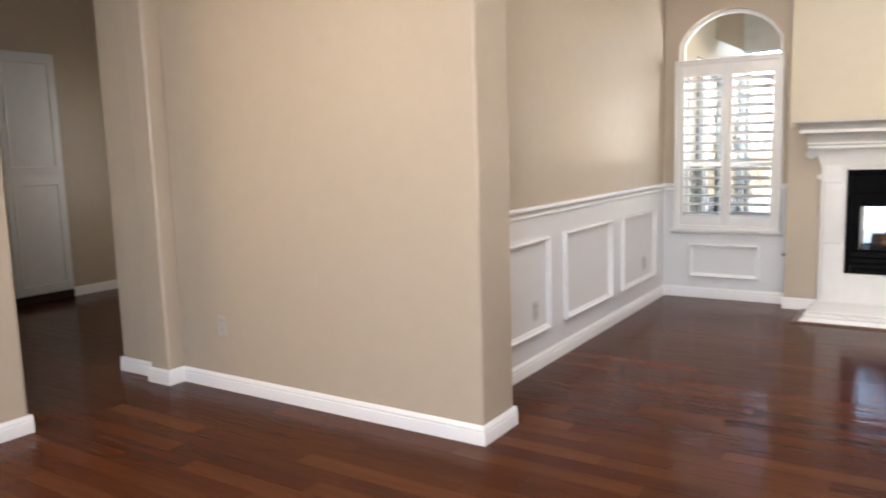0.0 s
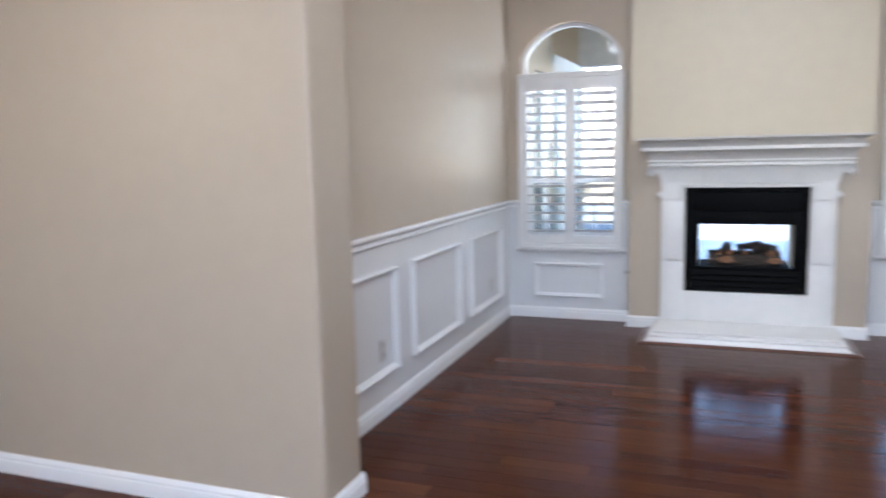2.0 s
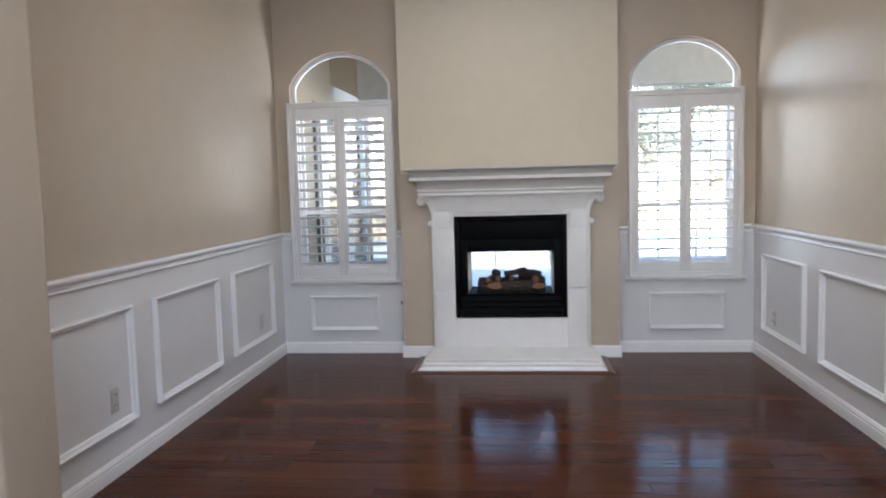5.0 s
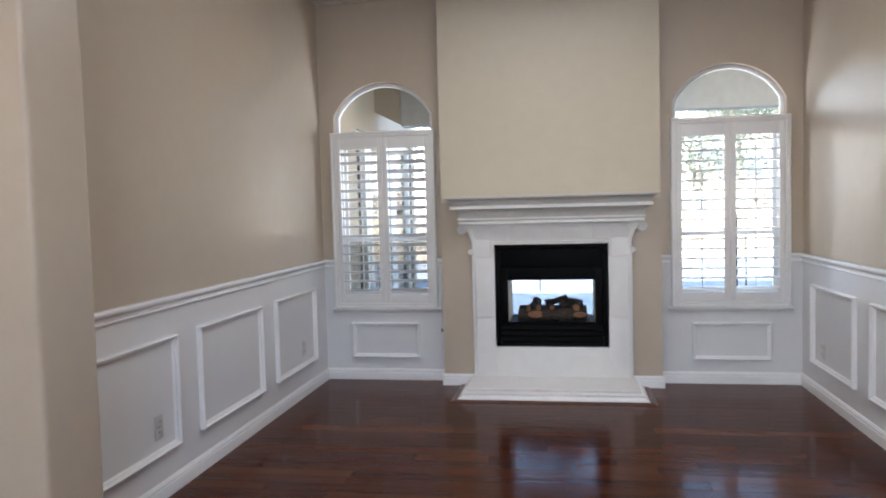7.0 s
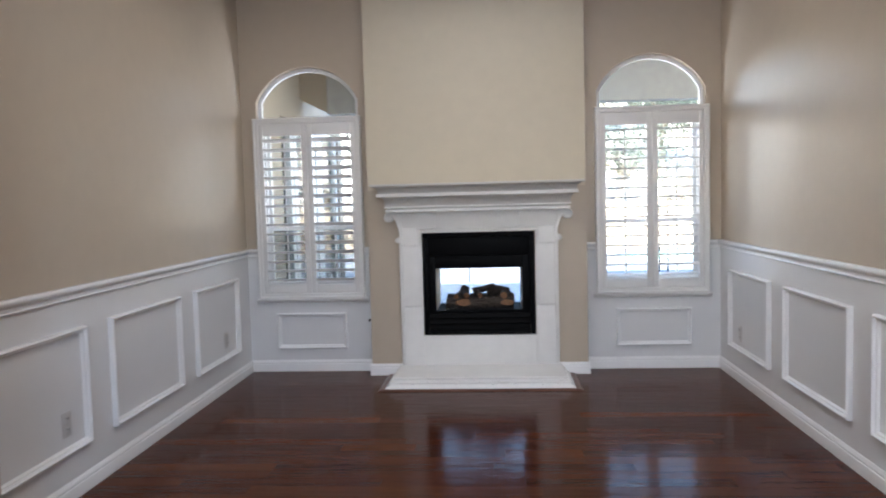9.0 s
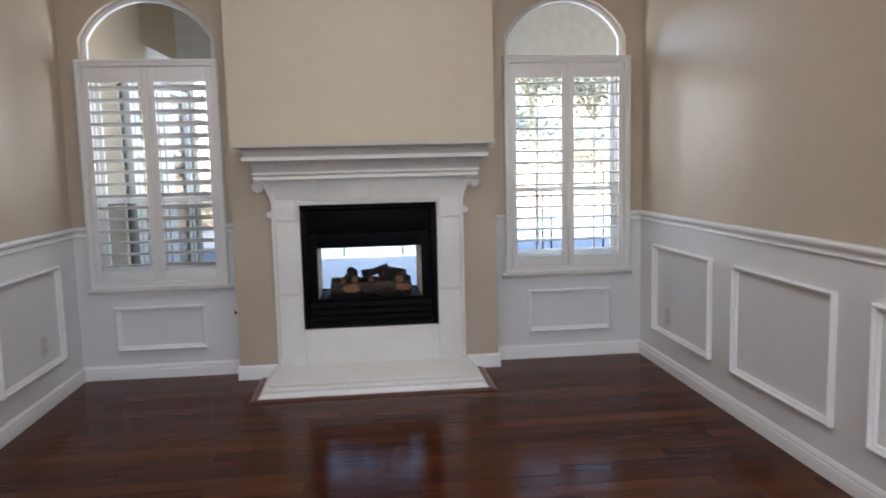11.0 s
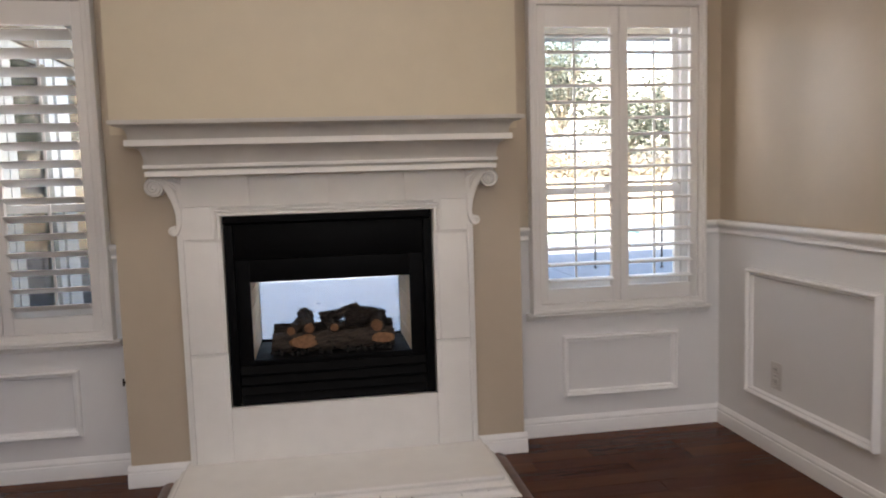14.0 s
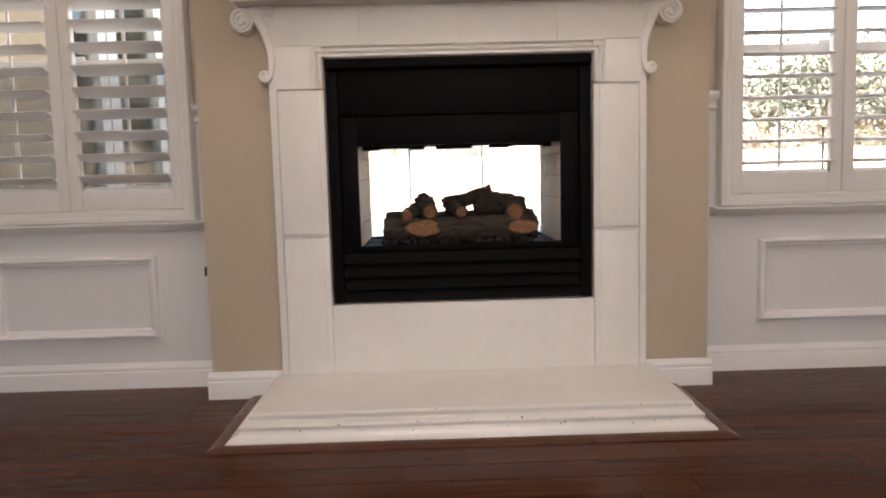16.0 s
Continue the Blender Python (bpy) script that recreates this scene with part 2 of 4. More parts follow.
# ---- mesh helpers ----
def mesh_ob(name, bm, mat, parent=None, smooth=False):
    bmesh.ops.recalc_face_normals(bm, faces=bm.faces)
    me = bpy.data.meshes.new(name)
    bm.to_mesh(me)
    bm.free()
    for mm in (mat if isinstance(mat, (list, tuple)) else (mat,)):
        me.materials.append(mm)
    if smooth:
        me.shade_smooth()
        me.set_sharp_from_angle(angle=radians(38))
    ob = new(name, me)
    if parent is not None:
        ob.parent = parent
    return ob


def part(name, bm, mat, parent, label="", smooth=False):
    ob = mesh_ob(name, bm, mat, parent, smooth)
    return tagged(ob, label) if label else ob


def thing(name, label, category, at=(0, 0, 0), group="", kind=""):
    ob = new(name)
    ob.empty_display_size = 0.1
    ob.location = at
    return tagged(ob, label, category, group, kind)


def box(bm, x0, x1, y0, y1, z0, z1, bevel=0.0, seg=2):
    """Adds a box, with rounded edges where bevel is given."""
    vs = [bm.verts.new((x, y, z)) for z in (z0, z1) for y in (y0, y1) for x in (x0, x1)]
    fs = [bm.faces.new([vs[i] for i in q]) for q in ((0, 2, 3, 1), (4, 5, 7, 6), (0, 1, 5, 4), (2, 6, 7, 3), (0, 4, 6, 2), (1, 3, 7, 5))]
    if bevel > 0:
        es = list({e for f in fs for e in f.edges})
        bmesh.ops.bevel(bm, geom=es, offset=bevel, segments=seg, affect="EDGES", profile=0.6)
    return bm


def boxed(*a, **k):
    return box(bmesh.new(), *a, **k)


def loft(rings, closed=False, caps=False):
    """A skin over rings of equal length; closed: the last ring joins the first. Each ring is a closed outline."""
    bm = bmesh.new()
    vv = [[bm.verts.new(p) for p in r] for r in rings]
    n = len(rings[0])
    for i in range(len(vv) if closed else len(vv) - 1):
        a, b = vv[i], vv[(i + 1) % len(vv)]
        for j in range(n):
            k = (j + 1) % n
            bm.faces.new((a[j], a[k], b[k], b[j]))
    if caps:
        bm.faces.new(vv[0][::-1])
        bm.faces.new(vv[-1])
    return bm


def run_profile(p0, p1, out, profile):
    """A moulding from p0 to p1 (plan points), its profile given as (distance from the wall, height)."""
    rings = [[(p[0] + out[0] * d, p[1] + out[1] * d, z) for d, z in profile] for p in (p0, p1)]
    return loft(rings, caps=True)


def tube(bm, pts, radii, seg=10, wobble=0.0, rng=None):
    """A round limb along pts."""
    rings = []
    for i, p in enumerate(pts):
        p = Vector(p)
        d = (Vector(pts[min(i + 1, len(pts) - 1)]) - Vector(pts[max(i - 1, 0)])).normalized()
        side = d.cross(Vector((0.13, 0.2, 1.0)))
        if side.length < 1e-3:
            side = d.cross(Vector((1, 0, 0)))
        side.normalize()
        up = side.cross(d)
        ring = []
        for j in range(seg):
            a = 2 * math.pi * j / seg
            r = radii[i] * (1 + (rng.uniform(-wobble, wobble) if rng else 0))
            ring.append(bm.verts.new(p + (side * math.cos(a) + up * math.sin(a)) * r))
        rings.append(ring)
    for a, b in zip(rings, rings[1:]):
        for j in range(seg):
            bm.faces.new((a[j], a[(j + 1) % seg], b[(j + 1) % seg], b[j]))
    bm.faces.new(rings[0][::-1])
    bm.faces.new(rings[-1])
    return bm


def structure(name, bm, mat, label="", category="", smooth=False):
    return tagged(mesh_ob(name, bm, mat, None, smooth), label, category, "", "structure")


def arc_top(a, b, z, rise, n=28):
    """Points of a segmental arch from (b, z) back to (a, z)."""
    if rise <= 0:
        return [(b, z), (a, z)]
    half = (b - a) / 2
    r = (half * half + rise * rise) / (2 * rise)
    cx, cz = (a + b) / 2, z + rise - r
    t0 = math.asin(half / r)
    return [(cx + r * math.sin(t0 - 2 * t0 * i / n), cz + r * math.cos(t0 - 2 * t0 * i / n)) for i in range(n + 1)]


def wall_opening(x0, x1, y0, y1, z0, z1, a, b, sill, spring, rise, lip=0.0):
    """A wall along x between y0 and y1 with an opening from a to b, arched on top."""
    bm = bmesh.new()
    top = arc_top(a, b, spring, rise)
    quads = [((x0, z0), (a, z0), (a, z1), (x0, z1)), ((b, z0), (x1, z0), (x1, z1), (b, z1)), ((a, z0), (b, z0), (b, sill), (a, sill))]
    for (px, pz), (qx, qz) in zip(top, top[1:]):
        quads.append(((px, pz), (px, z1), (qx, z1), (qx, qz)))
    for y in (y0, y1):
        for q in quads:
            bm.faces.new([bm.verts.new((x, y, z)) for x, z in q])
    loop = [(a, sill), (b, sill)] + top
    for (px, pz), (qx, qz) in zip(loop, loop[1:] + loop[:1]):
        bm.faces.new([bm.verts.new(v) for v in ((px, y0, pz), (qx, y0, qz), (qx, y1, qz), (px, y1, pz))])
    for q in (((x0, y0, z0), (x0, y1, z0), (x0, y1, z1), (x0, y0, z1)), ((x1, y0, z0), (x1, y1, z0), (x1, y1, z1), (x1, y0, z1)),
              ((x0, y0, z1), (x1, y0, z1), (x1, y1, z1), (x0, y1, z1))):
        bm.faces.new([bm.verts.new(v) for v in q])
    bmesh.ops.remove_doubles(bm, verts=bm.verts, dist=0.0005)
    return bm


# ---- the plan ----
XL, XR = -2.08, 2.075          # side walls of the room
H = 3.42                       # ceiling
CL, CR, CY = -0.941, 0.915, -0.192  # chimney breast
STUB_X, STUB_Y0, STUB_Y1 = -1.738, -4.198, -3.866
LONG_X = -4.06                 # where the long wall meets its pilaster
ENTRY_X, BACK_Y = -4.935, -10.5
HALL_X = -7.85
WT = 0.20                      # outer wall thickness
WIN = [(-1.967, -1.010), (1.010, 1.967)]  # shutter frames, outer edges
WZ0, WZ1 = 0.66, 2.257         # shutter frame, bottom and top

# ---- floor, ceiling and walls ----
FLOOR = structure("floor", boxed(-8.1, 2.3, -10.7, 0.22, -0.16, -0.005), M_SUB, "dark red-brown hand-scraped hardwood plank floor", "floor")
# ceiling with three made-up openings for the overhead lamps
bm = bmesh.new()
for x0, x1, y0, y1 in ((-8.1, 2.35, -1.4, WT), (-8.1, -0.8, -2.4, -1.4), (0.8, 2.35, -2.4, -1.4), (-8.1, 2.35, -3.7, -2.4), (-8.1, -0.8, -5.1, -3.7), (0.8, 2.35, -5.1, -3.7), (-8.1, 2.35, -6.6, -5.1), (-8.1, -2.4, -8.2, -6.6), (-0.8, 2.35, -8.2, -6.6), (-8.1, 2.35, -10.7, -8.2)):
    box(bm, x0, x1, y0, y1, H, H + 0.12)
structure("ceiling", bm, M_CEIL, "white painted flat ceiling with openings added for fill lamps", "ceiling")
for n, (x0, x1, (w0, w1)) in enumerate(((XL - 0.2, CL, WIN[0]), (CR, XR + 0.2, WIN[1])), 1):
    structure("wall_north_%d" % n, wall_opening(x0, x1, 0.0, WT, -0.16, H, w0 + 0.022, w1 - 0.022, WZ0 + 0.06, 2.405, 0.295), M_WALL,
              "beige painted wall round an arched window", "wall")
structure("wall_chimney", wall_opening(CL, CR, CY, 0.26, -0.16, H, -0.47, 0.47, 0.36, 1.225, 0), M_WALL, "beige painted chimney breast", "wall")
structure("chimney_accent", boxed(CL + 0.008, CR - 0.008, CY - 0.004, CY, 1.60, 3.345, 0.0015), M_CREAM, "cream painted panel over the mantel", "wall")
structure("wall_west", boxed(XL - 0.2, XL, STUB_Y1, 0.0, -0.16, H), M_WALL, "beige painted wall above white wainscot", "wall")
structure("wall_east", boxed(XR, XR + 0.2, BACK_Y, 0.0, -0.16, H), M_WALL, "beige painted wall above white wainscot", "wall")
structure("wall_stub", boxed(LONG_X, STUB_X, STUB_Y0, STUB_Y1, -0.16, H, bevel=0.026, seg=5), M_WALL, "beige wall end with rounded corners", "wall", True)
structure("wall_pilaster", boxed(-4.255, LONG_X, -4.318, STUB_Y1, -0.16, H, bevel=0.026, seg=5), M_WALL, "beige pilaster beside the hall opening", "wall", True)
structure("wall_jamb", boxed(-4.672, -4.255, -4.245, -3.95, -0.16, H, bevel=0.026, seg=5), M_WALL, "beige jamb of the hall opening", "wall", True)
structure("wall_hall_stub", boxed(ENTRY_X, -4.035, -5.47, -5.25, -0.16, H, bevel=0.026, seg=5), M_WALL, "beige stub wall beside the hall opening", "wall", True)
# entry walls behind the camera; the end wall's window is added, unseen
structure("wall_entry_west", boxed(ENTRY_X - 0.2, ENTRY_X, BACK_Y, -5.25, -0.16, H), M_WALL, "beige painted entry wall", "wall")
structure("wall_south", wall_opening(ENTRY_X - 0.2, XR + 0.2, BACK_Y - 0.2, BACK_Y, -0.16, H, 0.1, 1.5, 1.4, 3.1, 0), M_WALL, "beige painted end wall with an added window opening", "wall")
# hall
structure("wall_hall_back", boxed(HALL_X - 0.2, HALL_X, -5.45, -1.3, -0.16, H), M_WALL, "beige painted hall wall", "wall")
structure("wall_hall_south", boxed(HALL_X - 0.2, ENTRY_X - 0.2, -5.47, -5.27, -0.16, H), M_WALL, "beige painted hall wall", "wall")
# the opening here is invented, to hold the hall lamp
structure("wall_hall_north", wall_opening(HALL_X - 0.2, -4.672, -1.5, -1.3, -0.16, H, -6.85, -5.55, 0.9, 2.3, 0), M_WALL, "beige painted hall wall", "wall")
structure("wall_hall_east", boxed(-4.672, -4.47, -3.95, -1.5, -0.16, H), M_WALL, "beige painted hall wall", "wall")

# white wainscot boards, a little proud of the wall
RAIL_Z = 1.04
structure("wainscot_west", boxed(XL, XL + 0.008, STUB_Y1, 0.0, 0.0, RAIL_Z), M_WHITE, "white painted wainscot", "wainscot")
structure("wainscot_east", boxed(XR - 0.008, XR, -6.4, 0.0, 0.0, RAIL_Z), M_WHITE, "white painted wainscot", "wainscot")
for (x0, x1), (w0, w1) in zip(((XL + 0.008, CL), (CR, XR - 0.008)), WIN):
    for a, b, top in ((x0, w0, RAIL_Z), (w1, x1, RAIL_Z), (w0, w1, WZ0 + 0.02)):
        structure("wainscot_north", boxed(a, b, -0.008, 0.0, 0.0, top), M_WHITE, "white painted wainscot beside and under the window", "wainscot")

BASE = [(0, 0), (0.016, 0), (0.016, 0.064), (0.0155, 0.066), (0.0110, 0.069), (0.0110, 0.072), (0.0135, 0.075), (0.0135, 0.083), (0.0115, 0.087), (0.0075, 0.092), (0.0065, 0.099), (0.0045, 0.101), (0, 0.1015)]
RAIL = [(0, 1.035), (0.012, 1.037), (0.016, 1.043), (0.013, 1.050), (0.005, 1.054), (0.0045, 1.064), (0.012, 1.070), (0.023, 1.077), (0.032, 1.083), (0.036, 1.092), (0.034, 1.101), (0.026, 1.108), (0, 1.109)]


def baseboard(p0, p1, out):
    tagged(mesh_ob("baseboard", run_profile(p0, p1, out, BASE), M_TRIM, None, True), "white moulded baseboard", "baseboard", "", "structure")


def chair_rail(p0, p1, out):
    tagged(mesh_ob("chair_rail", run_profile(p0, p1, out, RAIL), M_TRIM, None, True), "white moulded chair rail", "trim", "", "structure")


w = 0.008
baseboard((XL + w, STUB_Y1), (XL + w, -w), (1, 0))
baseboard((XR - w, -6.4), (XR - w, -w), (-1, 0))
baseboard((XR, BACK_Y), (XR, -6.4), (-1, 0))
baseboard((XL + w, -w), (CL, -w), (0, -1))
baseboard((CR, -w), (XR - w, -w), (0, -1))
baseboard((CL, -w), (CL, CY), (-1, 0))
baseboard((CR, -w), (CR, CY), (1, 0))
baseboard((CL - 0.016, CY), (-0.672, CY), (0, -1))
baseboard((0.672, CY), (CR + 0.016, CY), (0, -1))
baseboard((LONG_X, STUB_Y0), (STUB_X + 0.014, STUB_Y0), (0, -1))
baseboard((STUB_X, STUB_Y0 - 0.014), (STUB_X, STUB_Y1 + 0.014), (1, 0))
baseboard((XL + w, STUB_Y1), (STUB_X + 0.014, STUB_Y1), (0, 1))
baseboard((-4.255 - 0.014, -4.318), (LONG_X + 0.014, -4.318), (0, -1))
baseboard((LONG_X, -4.318), (LONG_X, STUB_Y0), (1, 0))
baseboard((-4.672 - 0.014, -4.245), (-4.255, -4.245), (0, -1))
baseboard((-4.672, -4.245 - 0.014), (-4.672, -1.5), (-1, 0))
baseboard((ENTRY_X, -5.47), (-4.035 + 0.014, -5.47), (0, -1))
baseboard((-4.035, -5.47 - 0.014), (-4.035, -5.25 + 0.014), (1, 0))
baseboard((ENTRY_X, BACK_Y), (ENTRY_X, -5.47), (1, 0))
baseboard((HALL_X, -2.71), (HALL_X, -1.5), (1, 0))
baseboard((HALL_X, -3.468), (HALL_X, -3.375), (1, 0))
baseboard((-4.035, -5.25), (HALL_X, -5.27), (0, 1))

chair_rail((XL + w, STUB_Y1), (XL + w, -w), (1, 0))
chair_rail((XR - w, -6.4), (XR - w, -w), (-1, 0))
chair_rail((XL + w, -w), (WIN[0][0], -w), (0, -1))
chair_rail((WIN[0][1], -w), (CL, -w), (0, -1))
chair_rail((CR, -w), (WIN[1][0], -w), (0, -1))
chair_rail((WIN[1][1], -w), (XR - w, -w), (0, -1))

PANEL = [(0.0, 0.0), (0.0, 0.018), (0.002, 0.028), (0.006, 0.033), (0.011, 0.034), (0.016, 0.030), (0.018, 0.018), (0.021, 0.0155), (0.027, 0.0155), (0.032, 0.010), (0.034, 0.0)]


def panel_moulding(origin, along, out, length, z0, z1):
    """A mitred picture-frame moulding on a wall, origin at its lower start."""
    rings = []
    for sx, sz in ((0, 0), (1, 0), (1, 1), (0, 1)):
        ring = []
        for inset, d in PANEL:
            u = inset if sx == 0 else length - inset
            z = z0 + inset if sz == 0 else z1 - inset
            ring.append((origin[0] + along[0] * u + out[0] * d, origin[1] + along[1] * u + out[1] * d, z))
        rings.append(ring)
    tagged(mesh_ob("panel_moulding", loft(rings, closed=True), M_TRIM, None, True), "white raised rectangular panel moulding on the wainscot", "moulding", "panel mouldings", "structure")


for y0, y1 in ((-3.64, -2.70), (-2.443, -1.506), (-1.243, -0.345)):
    panel_moulding((XL + w, y0), (0, 1), (1, 0), y1 - y0, 0.252, 0.886)
for y0, y1 in ((-6.0, -5.06), (-4.80, -3.86), (-3.60, -2.65), (-2.395, -1.472), (-1.195, -0.300)):
    panel_moulding((XR - w, y0), (0, 1), (-1, 0), y1 - y0, 0.252, 0.880)
panel_moulding((-1.822, -w), (1, 0), (0, -1), 0.632, 0.207, 0.527)
panel_moulding((1.182, -w), (1, 0), (0, -1), 0.640, 0.205, 0.529)


# ---- windows behind the shutters ----
def frame_ring(a, b, z0, z1, inset, y0, y1, rise=0.0, spring=None):
    """A flat frame following an opening, arched when rise is given."""
    def outline(k):
        top = arc_top(a + k, b - k, (spring if spring is not None else z1 - k), max(rise - k, 0) if rise else 0)
        return [(a + k, z0 + k), (b - k, z0 + k)] + top
    o, i = outline(0.0), outline(inset)
    rings = [[(px, y0, pz), (qx, y0, qz), (qx, y1, qz), (px, y1, pz)] for (px, pz), (qx, qz) in zip(o, i)]
    return loft(rings, closed=True)


def arched_pane(a, b, z0, spring, rise, y, thick=0.005):
    pts = [(a, z0), (b, z0)] + arc_top(a, b, spring, rise)
    return loft([[(x, y, z) for x, z in pts], [(x, y + thick, z) for x, z in pts]], caps=True)


def build_window(n, w0, w1, screened):
    a, b = w0 + 0.024, w1 - 0.024
    z0 = WZ0 + 0.062
    win = thing("window_%d" % n, "white vinyl single-hung window with an arched light above", "window", ((a + b) / 2, 0.1, z0), "", "structure")

    def put(name, bm, mat, parent=win, label="", smooth=False):
        bm.transform(Matrix.Translation((-(a + b) / 2, -0.1, -z0)))
        return part(name, bm, mat, parent, label, smooth)
    # arched light
    put("arch_frame", frame_ring(a, b, 2.235, 2.4, 0.032, 0.062, 0.10, 0.293, 2.405), M_VINYL)
    p = put("arch_pane", arched_pane(a + 0.031, b - 0.031, 2.266, 2.405, 0.262, 0.080), M_GLASS)
    p.visible_shadow = False
    # single-hung sashes
    put("window_frame", frame_ring(a, b, z0, 2.233, 0.045, 0.09, 0.17), M_VINYL)
    sashes = ((1.262, 2.19, 0.125), (z0 + 0.042, 1.300, 0.100))
    for lo, hi, y in sashes:
        s = put("sash", frame_ring(a + 0.043, b - 0.043, lo, hi, 0.034, y, y + 0.024), M_VINYL)
        q = put("pane", boxed(a + 0.076, b - 0.076, y + 0.010, y + 0.014, lo + 0.033, hi - 0.033), M_GLASS, s)
        q.visible_shadow = False
    # white jamb liners in the reveal
    for sgn, x in ((1, w0 + 0.0225), (-1, w1 - 0.0225)):
        put("jamb_liner", boxed(*sorted((x, x + sgn * 0.004)), 0.001, 0.088, z0, 2.233), M_VINYL)
    if screened:
        put("insect_screen", boxed(a + 0.044, b - 0.044, 0.158, 0.160, z0 + 0.044, 1.280), M_SCREEN, win, "fine dark insect screen")
    put("lock", boxed((a + b) / 2 - 0.03, (a + b) / 2 + 0.03, 0.088, 0.10, 1.296, 1.312, bevel=0.003), M_VINYL)
    return win


for n, (w0, w1) in enumerate(WIN, 1):
    build_window(n, w0, w1, n == 1)


# ---- plantation shutters ----
def louver_mesh():
    """An elliptical slat one metre long, to be scaled by its length."""
    ring = [(0.048 * math.cos(2 * math.pi * i / 14), 0.0075 * math.sin(2 * math.pi * i / 14)) for i in range(14)]
    return ring


def build_shutter(w0, w1, tilts, label):
    c = (w0 + w1) / 2
    sh = thing("plantation_shutter", label, "shutter", (c, -0.03, WZ0), "plantation shutters")
    off = Matrix.Translation((-c, 0.03, -WZ0))

    def put(name, bm, mat=M_SHUTTER, parent=sh, lab="", smooth=False):
        bm.transform(off)
        return part(name, bm, mat, parent, lab, smooth)
    # casing with a stepped face
    prof = [(0.0, 0.0), (0.0, -0.048), (0.006, -0.056), (0.020, -0.056), (0.024, -0.050), (0.044, -0.050), (0.048, -0.046), (0.048, 0.0)]
    rings = []
    for sx, sz in ((0, 0), (1, 0), (1, 1), (0, 1)):
        rings.append([((w0 + i if sx == 0 else w1 - i), d - 0.0085, (WZ0 + i if sz == 0 else WZ1 - i)) for i, d in prof])
    put("casing", loft(rings, closed=True), smooth=True)
    # sill moulding below
    sill = [(0, 0.622), (0.020, 0.624), (0.026, 0.632), (0.040, 0.638), (0.052, 0.648), (0.060, 0.652), (0.060, 0.660), (0, 0.6605)]
    put("sill_moulding", loft([[(x, -0.0085 - d, z) for d, z in sill] for x in (w0 - 0.022, w1 + 0.022)], caps=True), smooth=True)
    # two hinged panels
    i0, i1, gap = w0 + 0.050, w1 - 0.050, 0.003
    z0, z1 = WZ0 + 0.050, WZ1 - 0.050
    for k, (a, b) in enumerate(((i0, c - gap / 2), (c + gap / 2, i1))):
        s0, s1 = (0.040, 0.045) if k == 0 else (0.045, 0.040)
        y0, y1 = -0.050, -0.022
        oz0, oz1 = 0.787, 2.103
        bm = bmesh.new()
        box(bm, a, a + s0, y0, y1, z0, z1, 0.003)
        box(bm, b - s1, b, y0, y1, z0, z1, 0.003)
        box(bm, a + s0, b - s1, y0 + 0.001, y1, z0, oz0, 0.003)
        box(bm, a + s0, b - s1, y0 + 0.001, y1, oz1, z1, 0.003)
        panel = put("panel", bm, smooth=True)
        ring = louver_mesh()
        la, lb = a + s0 + 0.001, b - s1 - 0.001
        count = 16
        pitch = (oz1 - oz0) / count
        t = radians(tilts[k])
        bm = loft([[(x, -(u * math.cos(t)) + v * math.sin(t), u * math.sin(t) + v * math.cos(t)) for u, v in ring] for x in (la - c, lb - c)], caps=True)
        first = part("louver", bm, M_SHUTTER, panel, "", True)
        rng = random.Random(7 + k)
        for j in range(count):
            ob = first if j == 0 else new("louver", first.data)
            ob.parent = panel
            ob.matrix_basis = pose(0, -0.006, oz0 + (j + 0.5) * pitch - WZ0, rng.uniform(-1.5, 1.5), 0, 0)
        yr = 0.036 + 0.004
        bm = boxed((a + s0 + b - s1) / 2 - 0.006 - c, (a + s0 + b - s1) / 2 + 0.006 - c, yr, yr + 0.008, oz0 + 0.02 - WZ0, oz1 - 0.05 - WZ0, 0.002)
        part("tilt_rod", bm, M_SHUTTER, panel)
        for hz in (z0 + 0.18, z1 - 0.18):
            hx = a - 0.002 if k == 0 else b + 0.002
            put("hinge", boxed(hx - 0.004, hx + 0.004, y0 - 0.004, y0 + 0.004, hz - 0.03, hz + 0.03, 0.002))
    return sh


build_shutter(*WIN[0], (12, 19), "white plantation shutter with half-tilted louvers over the window")
build_shutter(*WIN[1], (-3, -3), "white plantation shutter with louvers set level over the window")

# ---- fireplace surround ----
FY = -0.252   # front face of the cast stone


